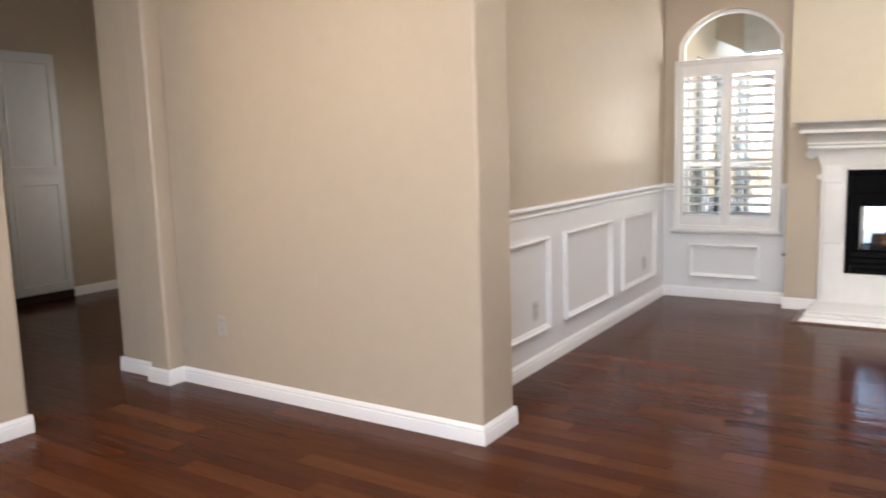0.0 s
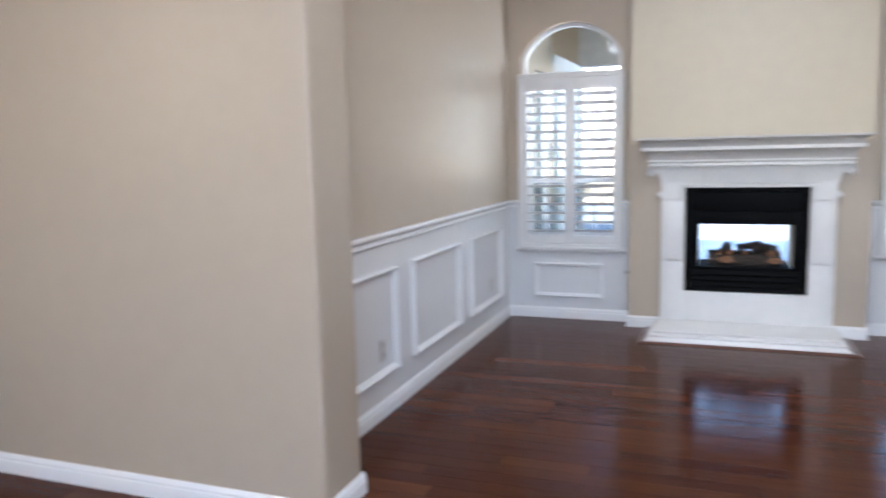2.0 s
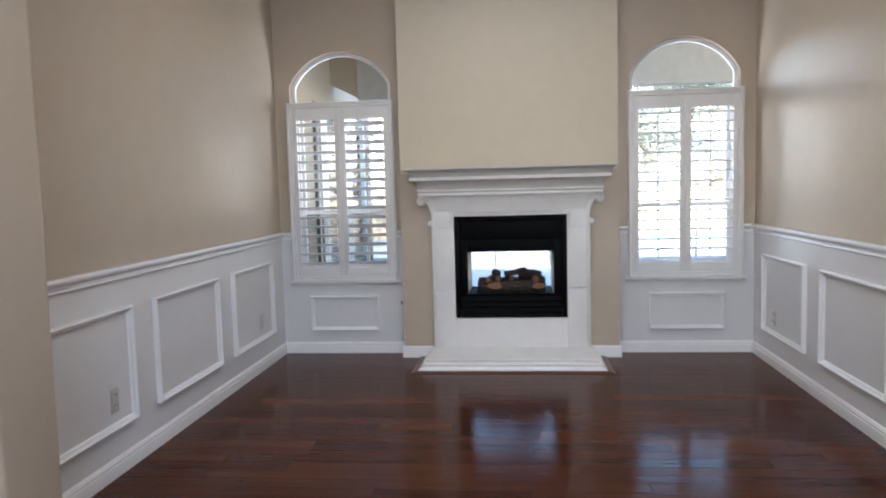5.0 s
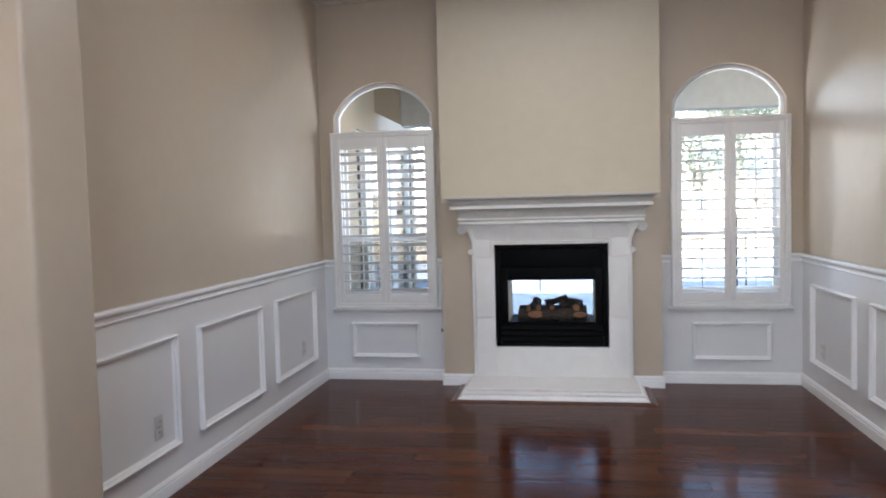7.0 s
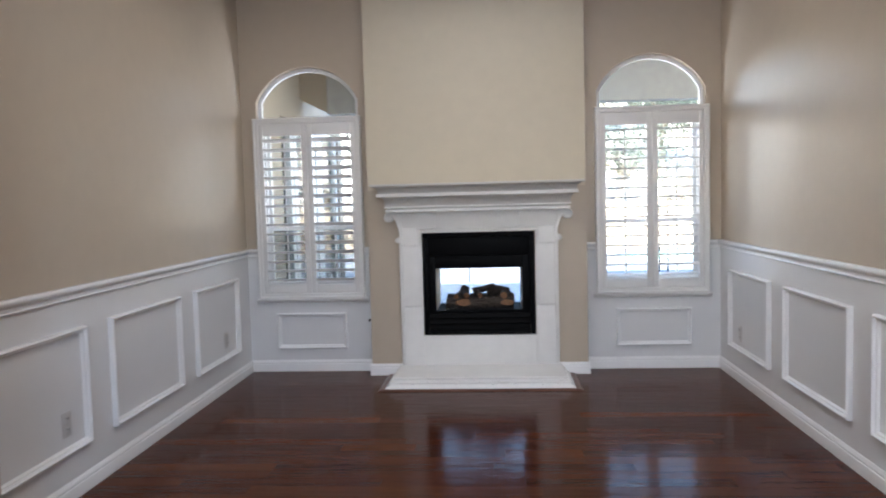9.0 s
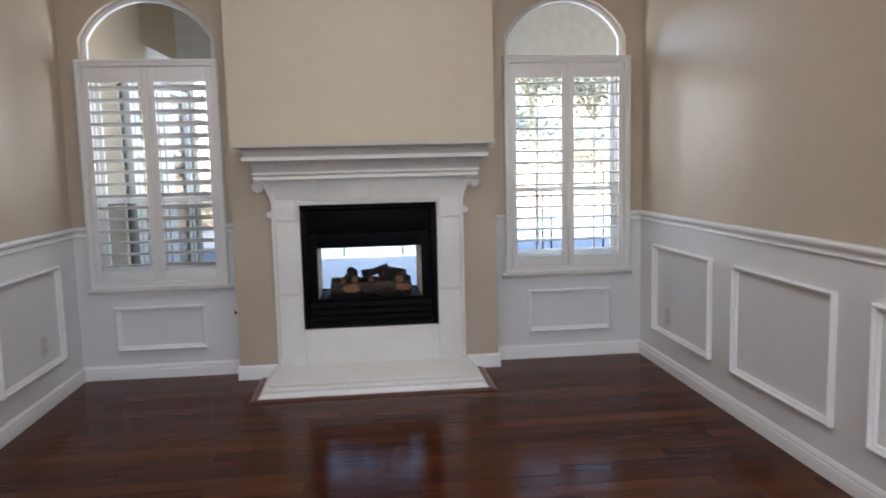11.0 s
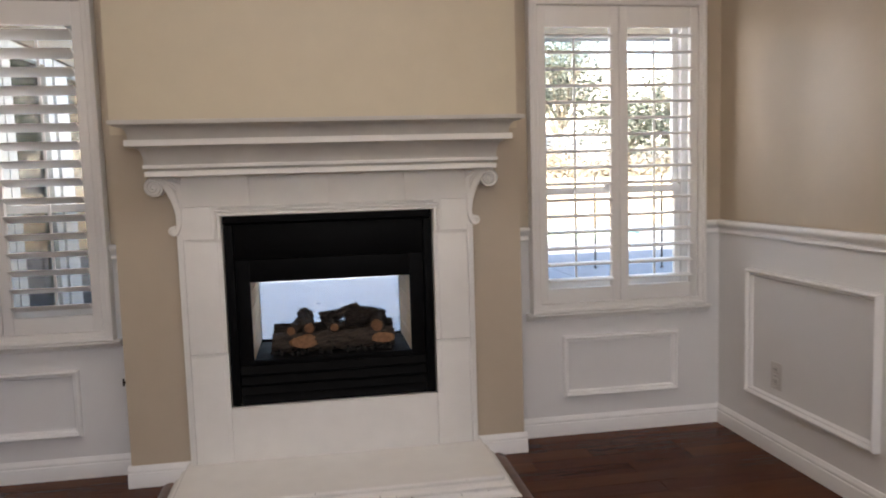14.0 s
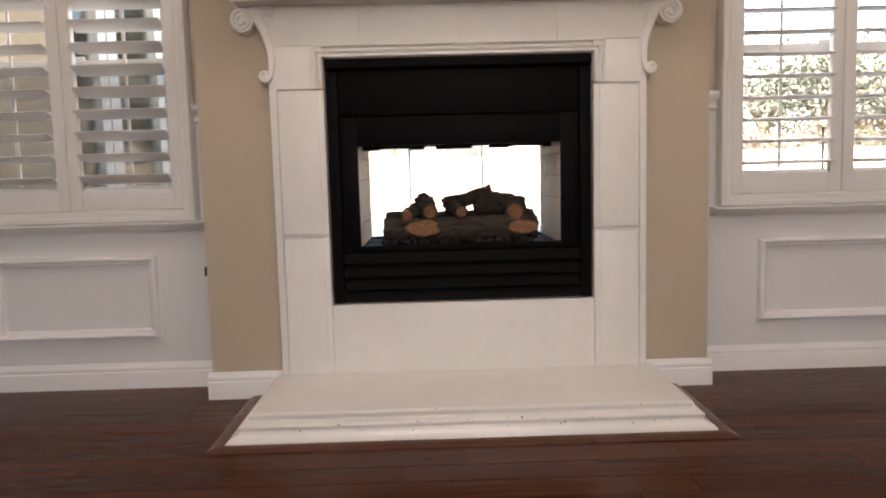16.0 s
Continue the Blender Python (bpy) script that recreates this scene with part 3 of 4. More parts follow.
def build_mantel():
    th = thing("fireplace_mantel", "white painted cast-stone fireplace surround with a deep crown mantel", "fireplace", (0, FY, 0.097))
    off = Matrix.Translation((0, -FY, -0.097))

    def put(name, bm, mat=M_STONE, lab="", smooth=False, parent=th):
        bm.transform(off)
        return part(name, bm, mat, parent, lab, smooth)
    yb = CY
    # leg blocks with fine recessed joints, an edge bead outside and a sunk face
    for sgn in (-1, 1):
        zs = ((0.097, 0.6035), (0.6095, 1.1235))
        for z0, z1 in zs:
            bm = bmesh.new()
            box(bm, *sorted((sgn * 0.478, sgn * 0.642)), FY, yb, z0, z1, 0.005)
            put("leg_block", bm, smooth=True)
            # thin raised field on the block
            lo = z0 + (0.035 if z0 < 0.2 else 0.004)
            bm = bmesh.new()
            box(bm, *sorted((sgn * 0.498, sgn * 0.636)), FY - 0.0055, FY + 0.004, lo, z1 - 0.006, 0.004)
            put("leg_field", bm, smooth=True)
        # slightly proud grout line between the blocks
        for zj in (0.6065, 1.1265):
            put("joint", boxed(*sorted((sgn * 0.480, sgn * 0.6415)), FY - 0.0075, yb - 0.002, zj - 0.0026, zj + 0.0026, 0.0015, 1), M_HEARTH)
        # edge bead
        bm = bmesh.new()
        box(bm, *sorted((sgn * 0.643, sgn * 0.656)), FY - 0.004, yb, 0.097, 1.16, 0.004)
        box(bm, *sorted((sgn * 0.6565, sgn * 0.672)), FY + 0.012, yb, 0.097, 1.16, 0.005)
        put("edge_bead", bm, smooth=True)
        bm = bmesh.new()
        box(bm, *sorted((sgn * 0.522, sgn * 0.655)), FY, yb, 1.1295, 1.2745, 0.004)
        put("corner_block", bm, smooth=True)
    # apron under the firebox
    bm = bmesh.new()
    box(bm, -0.4775, 0.4775, FY + 0.002, yb, 0.097, 0.350, 0.003)
    put("apron", bm, smooth=True)
    # header blocks
    for a, b, c, d in ((-0.64, -0.48, 0.10, 1.40), (0.48, 0.64, 0.10, 1.40), (-0.64, 0.64, 1.28, 1.41)):
        put("core", boxed(a, b, FY + 0.005, yb, c, d))
    for a, b in ((-0.655, -0.3515), (-0.3485, -0.0015), (0.0015, 0.3485), (0.3515, 0.655)):
        bm = bmesh.new()
        box(bm, a, b, FY, yb, 1.2755, 1.415, 0.003)
        put("header_block", bm, smooth=True)
    # moulded lip round the top of the opening
    lip = [(0.0, 0.0), (0.0, -0.004), (0.002, -0.0045), (0.003, 0.024), (0.0145, 0.024), (0.016, -0.016), (0.019, -0.020), (0.025, -0.017), (0.028, -0.004), (0.032, -0.004), (0.034, -0.017), (0.041, -0.019), (0.045, -0.011), (0.046, 0.03), (0.0, 0.03)]
    rings = [[(-0.522 + i, FY + d, 1.129) for i, d in lip], [(-0.522 + i, FY + d, 1.275 - i) for i, d in lip],
             [(0.522 - i, FY + d, 1.275 - i) for i, d in lip], [(0.522 - i, FY + d, 1.129) for i, d in lip]]
    put("opening_lip", loft(rings, caps=True), smooth=True)
    # crown mantel: profile of (overhang, height), mitred round three sides
    crown = [(0.076, 1.411), (0.086, 1.411), (0.093, 1.416), (0.093, 1.434), (0.080, 1.438), (0.080, 1.446), (0.0975, 1.447), (0.0985, 1.461), (0.0960, 1.463), (0.0955, 1.470), (0.0965, 1.490), (0.1005, 1.508),
             (0.107, 1.522), (0.117, 1.533), (0.129, 1.5395), (0.140, 1.542), (0.143, 1.539), (0.1540, 1.540), (0.1545, 1.566), (0.144, 1.5675), (0.1435, 1.576), (0.1455, 1.590), (0.150, 1.603), (0.158, 1.614), (0.170, 1.621), (0.184, 1.6245),
             (0.203, 1.6265), (0.205, 1.636), (0.203, 1.644), (0.190, 1.6455), (0.0, 1.6455), (0.0, 1.411)]
    hx = 0.672
    rings = [[(-hx - o, yb, z) for o, z in crown], [(-hx - o, FY - o, z) for o, z in crown], [(hx + o, FY - o, z) for o, z in crown], [(hx + o, yb, z) for o, z in crown]]
    # crown greyer than the rest of the surround
    put("crown", loft(rings, caps=True), M_CROWN, "grey moulded mantel crown", True)
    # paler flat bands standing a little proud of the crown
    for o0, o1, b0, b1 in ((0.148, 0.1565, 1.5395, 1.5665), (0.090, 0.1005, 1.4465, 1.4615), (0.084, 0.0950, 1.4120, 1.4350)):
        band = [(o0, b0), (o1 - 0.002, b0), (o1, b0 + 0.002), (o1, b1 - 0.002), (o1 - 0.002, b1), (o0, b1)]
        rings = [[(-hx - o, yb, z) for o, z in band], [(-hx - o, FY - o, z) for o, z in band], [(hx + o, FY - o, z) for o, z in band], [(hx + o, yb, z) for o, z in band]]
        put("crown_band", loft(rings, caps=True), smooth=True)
    # scroll brackets at both sides
    for sgn in (-1, 1):
        bm = bmesh.new()
        y0, y1 = FY - 0.013, FY + 0.048

        def ribbon(pts, widths, ya, yb2):
            rings2 = []
            for i, (px, pz) in enumerate(pts):
                qx, qz = pts[min(i + 1, len(pts) - 1)]
                rx, rz = pts[max(i - 1, 0)]
                dx, dz = qx - rx, qz - rz
                l = math.hypot(dx, dz) or 1
                nx, nz = -dz / l, dx / l
                wd = widths[i]
                rings2.append([(sgn * (px + nx * wd), ya + 0.006, pz + nz * wd), (sgn * (px + nx * wd * 0.6), ya, pz + nz * wd * 0.6), (sgn * (px - nx * wd * 0.6), ya, pz - nz * wd * 0.6),
                               (sgn * (px - nx * wd), ya + 0.006, pz - nz * wd), (sgn * (px - nx * wd), yb2, pz - nz * wd), (sgn * (px + nx * wd), yb2, pz + nz * wd)])
            vv = [[bm.verts.new(p) for p in r] for r in rings2]
            for a, b in zip(vv, vv[1:]):
                for j in range(6):
                    bm.faces.new((a[j], a[(j + 1) % 6], b[(j + 1) % 6], b[j]))
            bm.faces.new(vv[0][::-1])
            bm.faces.new(vv[-1])
        # upper volute, unrolling into the S-shaped stem that ends in the small lower volute
        cx, cz = 0.752, 1.367
        volute = []
        for i in range(40):
            a = radians(95 - 610 * (1 - i / 39.0))
            r = 0.010 + 0.026 * (i / 39.0)
            volute.append((cx + r * math.cos(a), cz + r * math.sin(a)))
        stem = [(0.730, 1.399), (0.7135, 1.391), (0.700, 1.377), (0.688, 1.357), (0.677, 1.334), (0.667, 1.306), (0.660, 1.277), (0.655, 1.250), (0.654, 1.222), (0.656, 1.195), (0.662, 1.172), (0.671, 1.158), (0.682, 1.1545)]
        ribbon(volute + stem, [0.0055 + 0.003 * i / 39 for i in range(40)] + [0.011, 0.014, 0.017, 0.018, 0.018, 0.0165, 0.015, 0.0135, 0.0125, 0.0115, 0.010, 0.008, 0.0065], y0, CY)
        c2x, c2z = 0.682, 1.174
        small = []
        for i in range(22):
            a = radians(-90 + 500 * i / 21.0)
            r = 0.0175 - 0.0125 * i / 21.0
            small.append((c2x + r * math.cos(a), c2z + r * math.sin(a)))
        ribbon(small, [0.0055 - 0.002 * i / 21 for i in range(22)], y0, y1)
        # bodies behind the curls and between stem and header
        eye_disc = [(cx + 0.041 * math.cos(2 * math.pi * i / 28), cz + 0.041 * math.sin(2 * math.pi * i / 28)) for i in range(28)]
        low_disc = [(c2x + 0.020 * math.cos(2 * math.pi * i / 18), c2z + 0.020 * math.sin(2 * math.pi * i / 18)) for i in range(18)]
        web = [(0.640, 1.4125), (0.772, 1.4125), (0.762, 1.392), (0.722, 1.384), (0.700, 1.368), (0.684, 1.340), (0.672, 1.300), (0.662, 1.250), (0.660, 1.19), (0.640, 1.19)]
        for pts, depth in ((eye_disc, 0.008), (low_disc, 0.007), (web, 0.009)):
            ra = [bm.verts.new((sgn * x, y0 + depth, z)) for x, z in pts]
            rb = [bm.verts.new((sgn * x, CY, z)) for x, z in pts]
            bm.faces.new(ra)
            bm.faces.new(rb[::-1])
            for j in range(len(pts)):
                k = (j + 1) % len(pts)
                bm.faces.new((ra[j], ra[k], rb[k], rb[j]))
        put("scroll_bracket", bm, lab="carved scroll bracket", smooth=True)
        # leaf spray that springs from the stem over the header
        for (sx, sz), (mx, mz), (ex, ez), rr in (((0.722, 1.4035), (0.680, 1.4065), (0.636, 1.4055), 0.0055), ((0.705, 1.398), (0.672, 1.394), (0.641, 1.374), 0.0072), ((0.692, 1.386), (0.670, 1.375), (0.655, 1.346), 0.0060)):
            leaf = bmesh.new()
            pts3, rad = [], []
            for i in range(9):
                f = i / 8
                x = (1 - f) ** 2 * sx + 2 * f * (1 - f) * mx + f * f * ex
                z = (1 - f) ** 2 * sz + 2 * f * (1 - f) * mz + f * f * ez
                pts3.append((sgn * x, FY - 0.0105, z))
                rad.append(0.0018 + rr * math.sin(math.pi * (0.15 + 0.80 * f)) ** 0.7)
            tube(leaf, pts3, rad, 10)
            put("carved_leaf", leaf, smooth=True)
    return th


build_mantel()


# ---- hearth ----
def build_hearth():
    th = thing("hearth", "white painted stone hearth with a moulded edge and paint chips", "hearth", (0, -0.48, 0.0))
    off = Matrix.Translation((0, 0.48, 0))
    # (side inset, front inset, height) from the floor edge to the top
    prof = [(0, 0, 0.0), (0, 0, 0.010), (0.004, 0.003, 0.018), (0.014, 0.010, 0.026), (0.030, 0.018, 0.032), (0.040, 0.024, 0.040), (0.041, 0.025, 0.046), (0.037, 0.022, 0.048), (0.036, 0.021, 0.056),
            (0.043, 0.027, 0.063), (0.058, 0.037, 0.067), (0.067, 0.044, 0.070), (0.068, 0.045, 0.076), (0.065, 0.042, 0.078), (0.064, 0.041, 0.087), (0.070, 0.046, 0.0945), (0.084, 0.058, 0.0965)]
    bx, by, yb = 0.757, -0.722, CY
    rings = []
    for sx, sy, z in prof:
        x, y = bx - sx, by + sy
        rings.append([(-x, yb, z), (-x, y, z), (x, y, z), (x, yb, z)])
    bm = loft(rings, caps=True)
    bm.transform(off)
    part("slab", bm, M_HEARTH, th, "", True)
    # small chips in the paint along the front edge
    rng = random.Random(5)
    bm = bmesh.new()
    for _ in range(26):
        x = rng.uniform(-0.62, 0.62)
        k = rng.choice((4, 5, 8, 12, 14))
        sx, sy, z = prof[k]
        _, sy2, z2 = prof[k + 1]
        f = rng.random()
        y, zz = by + sy + (sy2 - sy) * f, z + (z2 - z) * f
        r = rng.uniform(0.0014, 0.0034)
        vs = [bm.verts.new((x + r * math.cos(a) * rng.uniform(0.6, 1.3), y - 0.0008 + r * 0.6 * math.sin(a), zz + 0.0008 + r * 0.7 * math.sin(a))) for a in (0, 1, 2, 3, 4, 5)]
        bm.faces.new(vs)
    bm.transform(off)
    tagged(part("paint_chips", bm, M_BRONZE, th, "small dark chips in the white paint"), kind="stuff")
    return th


build_hearth()


def build_reducer():
    th = thing("hearth_trim", "dark stained wood strip round the hearth", "floor trim", (0, -0.75, 0))
    off = Matrix.Translation((0, 0.75, 0))
    prof = [(0.0, 0.0), (0.0, 0.011), (0.006, 0.0135), (0.022, 0.012), (0.038, 0.007), (0.046, 0.002), (0.046, 0.0)]
    bx, by = 0.759, -0.7235
    for a, b in (((-bx, CY - 0.017), (-bx, by)), ((-bx, by), (bx, by)), ((bx, by), (bx, CY - 0.017))):
        rings = []
        for px, py in (a, b):
            sgn = -1 if px < 0 else 1
            front = py == by
            rings.append([(px + sgn * o, py - (o if front else 0), z) for o, z in prof])
        bm = loft(rings, caps=True)
        bm.transform(off)
        part("strip", bm, M_REDUCER, th, "", True)


build_reducer()


# ---- see-through firebox ----
OX0, OX1, OZ0, OZ1 = -0.368, 0.364, 0.562, 0.922


def build_firebox():
    th = thing("fireplace_insert", "black steel see-through gas fireplace insert", "fireplace insert", (0, -0.22, 0.352))
    off = Matrix.Translation((0, 0.22, -0.352))

    def put(name, bm, mat=M_BLACK, lab="", smooth=True, parent=th):
        bm.transform(off)
        return part(name, bm, mat, parent, lab, smooth)
    fy = -0.222
    put("hood", loft([[(x, y, z) for y, z in ((fy - 0.022, 1.195), (fy - 0.026, 1.199), (fy - 0.026, 1.228), (fy, 1.228), (fy, 1.190))] for x in (-0.472, 0.472)], caps=True))
    put("upper_panel", boxed(-0.430, 0.430, fy - 0.004, fy + 0.012, 1.030, 1.188, 0.003))
    for sgn in (-1, 1):
        put("side_post", boxed(*sorted((sgn * 0.433, sgn * 0.472)), fy - 0.010, fy + 0.012, 0.354, 1.188, 0.004))
    # opening frame
    bm = bmesh.new()
    box(bm, -0.430, OX0, fy, fy + 0.02, 0.540, 1.026, 0.003)
    box(bm, OX1, 0.430, fy, fy + 0.02, 0.540, 1.026, 0.003)
    box(bm, OX0, OX1, fy, fy + 0.02, OZ1, 1.026, 0.003)
    box(bm, OX0, OX1, fy, fy + 0.02, 0.540, OZ0, 0.003)
    put("opening_frame", bm)
    # lower air louvers
    for k, z in enumerate((0.496, 0.448, 0.400, 0.358)):
        put("air_louver", loft([[(x, y, zz) for y, zz in ((fy - 0.010, z), (fy - 0.012, z + 0.004), (fy + 0.004, z + 0.038), (fy + 0.012, z + 0.038), (fy + 0.012, z))] for x in (-0.430, 0.430)], caps=True))
    put("louver_back", boxed(-0.43, 0.43, fy + 0.025, fy + 0.03, 0.354, 0.54), M_BLACK_IN)
    # box walls from room to patio
    by = 0.255
    put("floor_pan", boxed(-0.46, 0.46, fy + 0.021, by, 0.520, 0.548), M_BLACK_IN)
    bm = bmesh.new()
    box(bm, -0.46, 0.46, fy + 0.021, by, 0.985, 1.0)
    box(bm, -0.37, 0.37, 0.0, 0.02, 0.945, 0.985)
    rag = random.Random(4)
    x = -0.37
    while x < 0.37:
        x2 = min(x + rag.uniform(0.04, 0.15), 0.37)
        box(bm, x, x2, -0.02, -0.001, rag.choice((0.912, 0.917, 0.922)), 0.985)
        x = x2
    put("smoke_dome", bm, M_BLACK_IN)
    # brick side linings, each brick proud of the mortar
    for sgn in (-1, 1):
        x = OX0 if sgn < 0 else OX1
        lining = put("brick_lining", boxed(*sorted((x + sgn * 0.006, x + sgn * 0.045)), fy + 0.021, by, 0.548, 0.985), M_BRICK_JOINT, "cream firebrick side lining", False)
        row = 0
        z = 0.552
        while z < 0.97:
            y = fy + 0.024 - (0.09 if row % 2 else 0.0)
            while y < by - 0.01:
                a, b = max(y, fy + 0.024), min(y + 0.197, by - 0.002)
                if b - a > 0.02:
                    bm = boxed(*sorted((x, x + sgn * 0.008)), a, b, z, z + 0.080, 0.002, 1)
                    put("brick", bm, M_BRICK, parent=lining, smooth=False)
                y += 0.200
            z += 0.083
            row += 1
    # plates that close the cavity above, below and beside the box
    bm = bmesh.new()
    box(bm, -0.47, 0.47, by - 0.02, by, 1.0, 1.224)
    box(bm, -0.47, 0.47, by - 0.02, by, 0.361, 0.52)
    box(bm, -0.4695, -0.461, fy + 0.03, by, 0.361, 1.224)
    box(bm, 0.461, 0.4695, fy + 0.03, by, 0.361, 1.224)
    box(bm, -0.46, 0.46, fy + 0.022, fy + 0.028, 1.0, 1.224)
    put("cavity_plate", bm, M_BLACK_IN, "", False)
    # patio-side frame and glass
    bm = bmesh.new()
    box(bm, -0.46, OX0 + 0.002, by, by + 0.02, 0.52, 1.0)
    box(bm, OX1 - 0.002, 0.46, by, by + 0.02, 0.52, 1.0)
    box(bm, OX0 + 0.002, OX1 - 0.002, by, by + 0.02, 0.945, 1.0)
    box(bm, OX0 + 0.002, OX1 - 0.002, by, by + 0.02, 0.52, 0.556)
    put("rear_frame", bm, M_BLACK_IN, "", False)
    g = put("rear_glass", boxed(OX0 + 0.002, OX1 - 0.002, by + 0.006, by + 0.010, 0.556, 0.945), M_HAZED, "", False)
    g.visible_shadow = False
    return th


build_firebox()


def log_part(name, parent, off, pts, radii, mat, rng, seg=12, wobble=0.10, lab=""):
    bm = bmesh.new()
    dense, rad = [], []
    n = 30
    for i in range(n):
        f = i / (n - 1) * (len(pts) - 1)
        k = min(int(f), len(pts) - 2)
        p = Vector(pts[k]).lerp(Vector(pts[k + 1]), f - k)
        dense.append(p)
        rad.append((radii[k] + (radii[k + 1] - radii[k]) * (f - k)))
    tube(bm, dense, rad, seg * 2)
    # knots, and bark plates drawn out along the log
    a0, a1 = Vector(pts[0]), Vector(pts[-1])
    axis = (a1 - a0).normalized()
    shift = Vector((rng.uniform(0, 40), rng.uniform(0, 40), rng.uniform(0, 40)))
    r_mean = sum(radii) / len(radii)
    bm.normal_update()
    for v in bm.verts:
        along = (v.co - a0).dot(axis)
        across = v.co - a0 - axis * along
        knot = noise.noise(v.co * 16.0 + shift)
        plate = noise.noise((axis * along * 22.0 + across * 120.0) + shift * 2.0)
        v.co += v.normal * (knot * r_mean * wobble * 1.9 + (abs(plate) - 0.25) * 0.020)
    bm.transform(off)
    return part(name, bm, mat, parent, lab, False)


def cut_face(parent, off, at, direction, r, rng, squash=1.0, depth=0.006):
    bm = bmesh.new()
    d = Vector(direction).normalized()
    tube(bm, [Vector(at) - d * 0.01, Vector(at) + d * depth], [r, r * 0.93], 11, 0.10, rng)
    bm.transform(Matrix.Translation(at) @ Matrix.Diagonal((1, 1, squash, 1)) @ Matrix.Translation(-Vector(at)))
    bm.transform(off)
    return part("cut_end", bm, M_CUT, parent, "tan cut wood face")


def build_logs():
    rng = random.Random(11)
    base = (0, 0.02, 0.549)
    th = thing("gas_log_set", "dark ceramic gas logs with tan cut ends on a black grate", "fireplace logs", base)
    off = Matrix.Translation((0, -0.02, -0.549))
    z0 = 0.549
    # grate
    bm = bmesh.new()
    for y in (-0.10, 0.10):
        box(bm, -0.28, 0.28, y - 0.006, y + 0.006, z0 + 0.012, z0 + 0.024)
    for i in range(9):
        x = -0.26 + i * 0.065
        box(bm, x - 0.005, x + 0.005, -0.13, 0.11, z0 + 0.024, z0 + 0.034)
    for x in (-0.25, 0.25):
        for y in (-0.10, 0.10):
            box(bm, x - 0.006, x + 0.006, y - 0.006, y + 0.006, z0, z0 + 0.014)
    bm.transform(off)
    part("grate", bm, M_BLACK_IN, th)
    # ember bed
    bm = bmesh.new()
    for _ in range(120):
        x, y = rng.uniform(-0.29, 0.29), rng.uniform(-0.15, 0.10)
        r = rng.uniform(0.008, 0.017)
        mtx = Matrix.Translation((x, y, z0 + r * 0.6 + 0.004)) @ Euler((rng.random() * 3, rng.random() * 3, 0)).to_matrix().to_4x4() @ Matrix.Diagonal((r, r * 0.8, r * 0.7, 1))
        bmesh.ops.create_icosphere(bm, subdivisions=1, radius=1.0, matrix=mtx)
    bm.transform(off)
    tagged(part("ember_bed", bm, M_EMBER, th, "grey lava rock embers"), kind="stuff")
    # front and rear long logs
    log_part("log", th, off, [(-0.292, -0.075, 0.606), (0.0, -0.085, 0.602), (0.292, -0.07, 0.608)], [0.046, 0.047, 0.046], M_BARK, rng, 14, 0.07)
    log_part("log", th, off, [(-0.29, 0.075, 0.622), (0.0, 0.085, 0.618), (0.30, 0.07, 0.622)], [0.046, 0.048, 0.047], M_BARK, rng, 14, 0.07)
    # sawn-off stubs on the front log
    cut_face(th, off, (-0.138, -0.130, 0.614), (0.15, -1, 0.2), 0.072, rng, 0.44)
    cut_face(th, off, (0.236, -0.124, 0.610), (0.0, -1, 0.15), 0.058, rng, 0.46)
    # short logs on top, ends towards the room
    for a, b, r in (((-0.200, -0.10, 0.664), (-0.12, 0.09, 0.705), 0.026), ((-0.115, -0.10, 0.672), (-0.145, 0.10, 0.715), 0.030),
                    ((0.004, -0.115, 0.672), (-0.045, 0.08, 0.700), 0.024), ((0.210, -0.105, 0.668), (0.235, 0.10, 0.680), 0.036)):
        log_part("log", th, off, [a, b], [r, r * 0.95], M_BARK, rng, 10, 0.12)
        d = Vector(a) - Vector(b)
        cut_face(th, off, a, d, r * 0.84, rng)
    # crossing branch rising towards one end
    log_part("log", th, off, [(-0.055, 0.02, 0.700), (0.03, 0.01, 0.712), (0.13, 0.00, 0.752)], [0.026, 0.023, 0.021], M_BARK, rng, 10, 0.12)
    log_part("log", th, off, [(0.06, 0.03, 0.690), (0.16, 0.04, 0.700), (0.255, 0.03, 0.680)], [0.040, 0.042, 0.036], M_BARK, rng, 11, 0.12)
    return th


build_logs()

# gas valve key on the chimney's flank
gv = thing("gas_valve_key", "dark bronze gas valve key on a round plate", "valve", (CL, -0.10, 0.470))
bm = bmesh.new()
bmesh.ops.create_cone(bm, cap_ends=True, segments=20, radius1=0.022, radius2=0.020, depth=0.006, matrix=pose(-0.003, 0, 0, 0, 90, 0))
part("plate", bm, M_BRONZE, gv, "", True)
bm = bmesh.new()
bmesh.ops.create_cone(bm, cap_ends=True, segments=12, radius1=0.006, radius2=0.006, depth=0.024, matrix=pose(-0.016, 0, 0, 0, 90, 0))
part("stem", bm, M_BRONZE, gv, "", True)
part("key_bow", boxed(-0.036, -0.028, -0.006, 0.006, -0.018, 0.018, 0.003), M_BRONZE, gv)


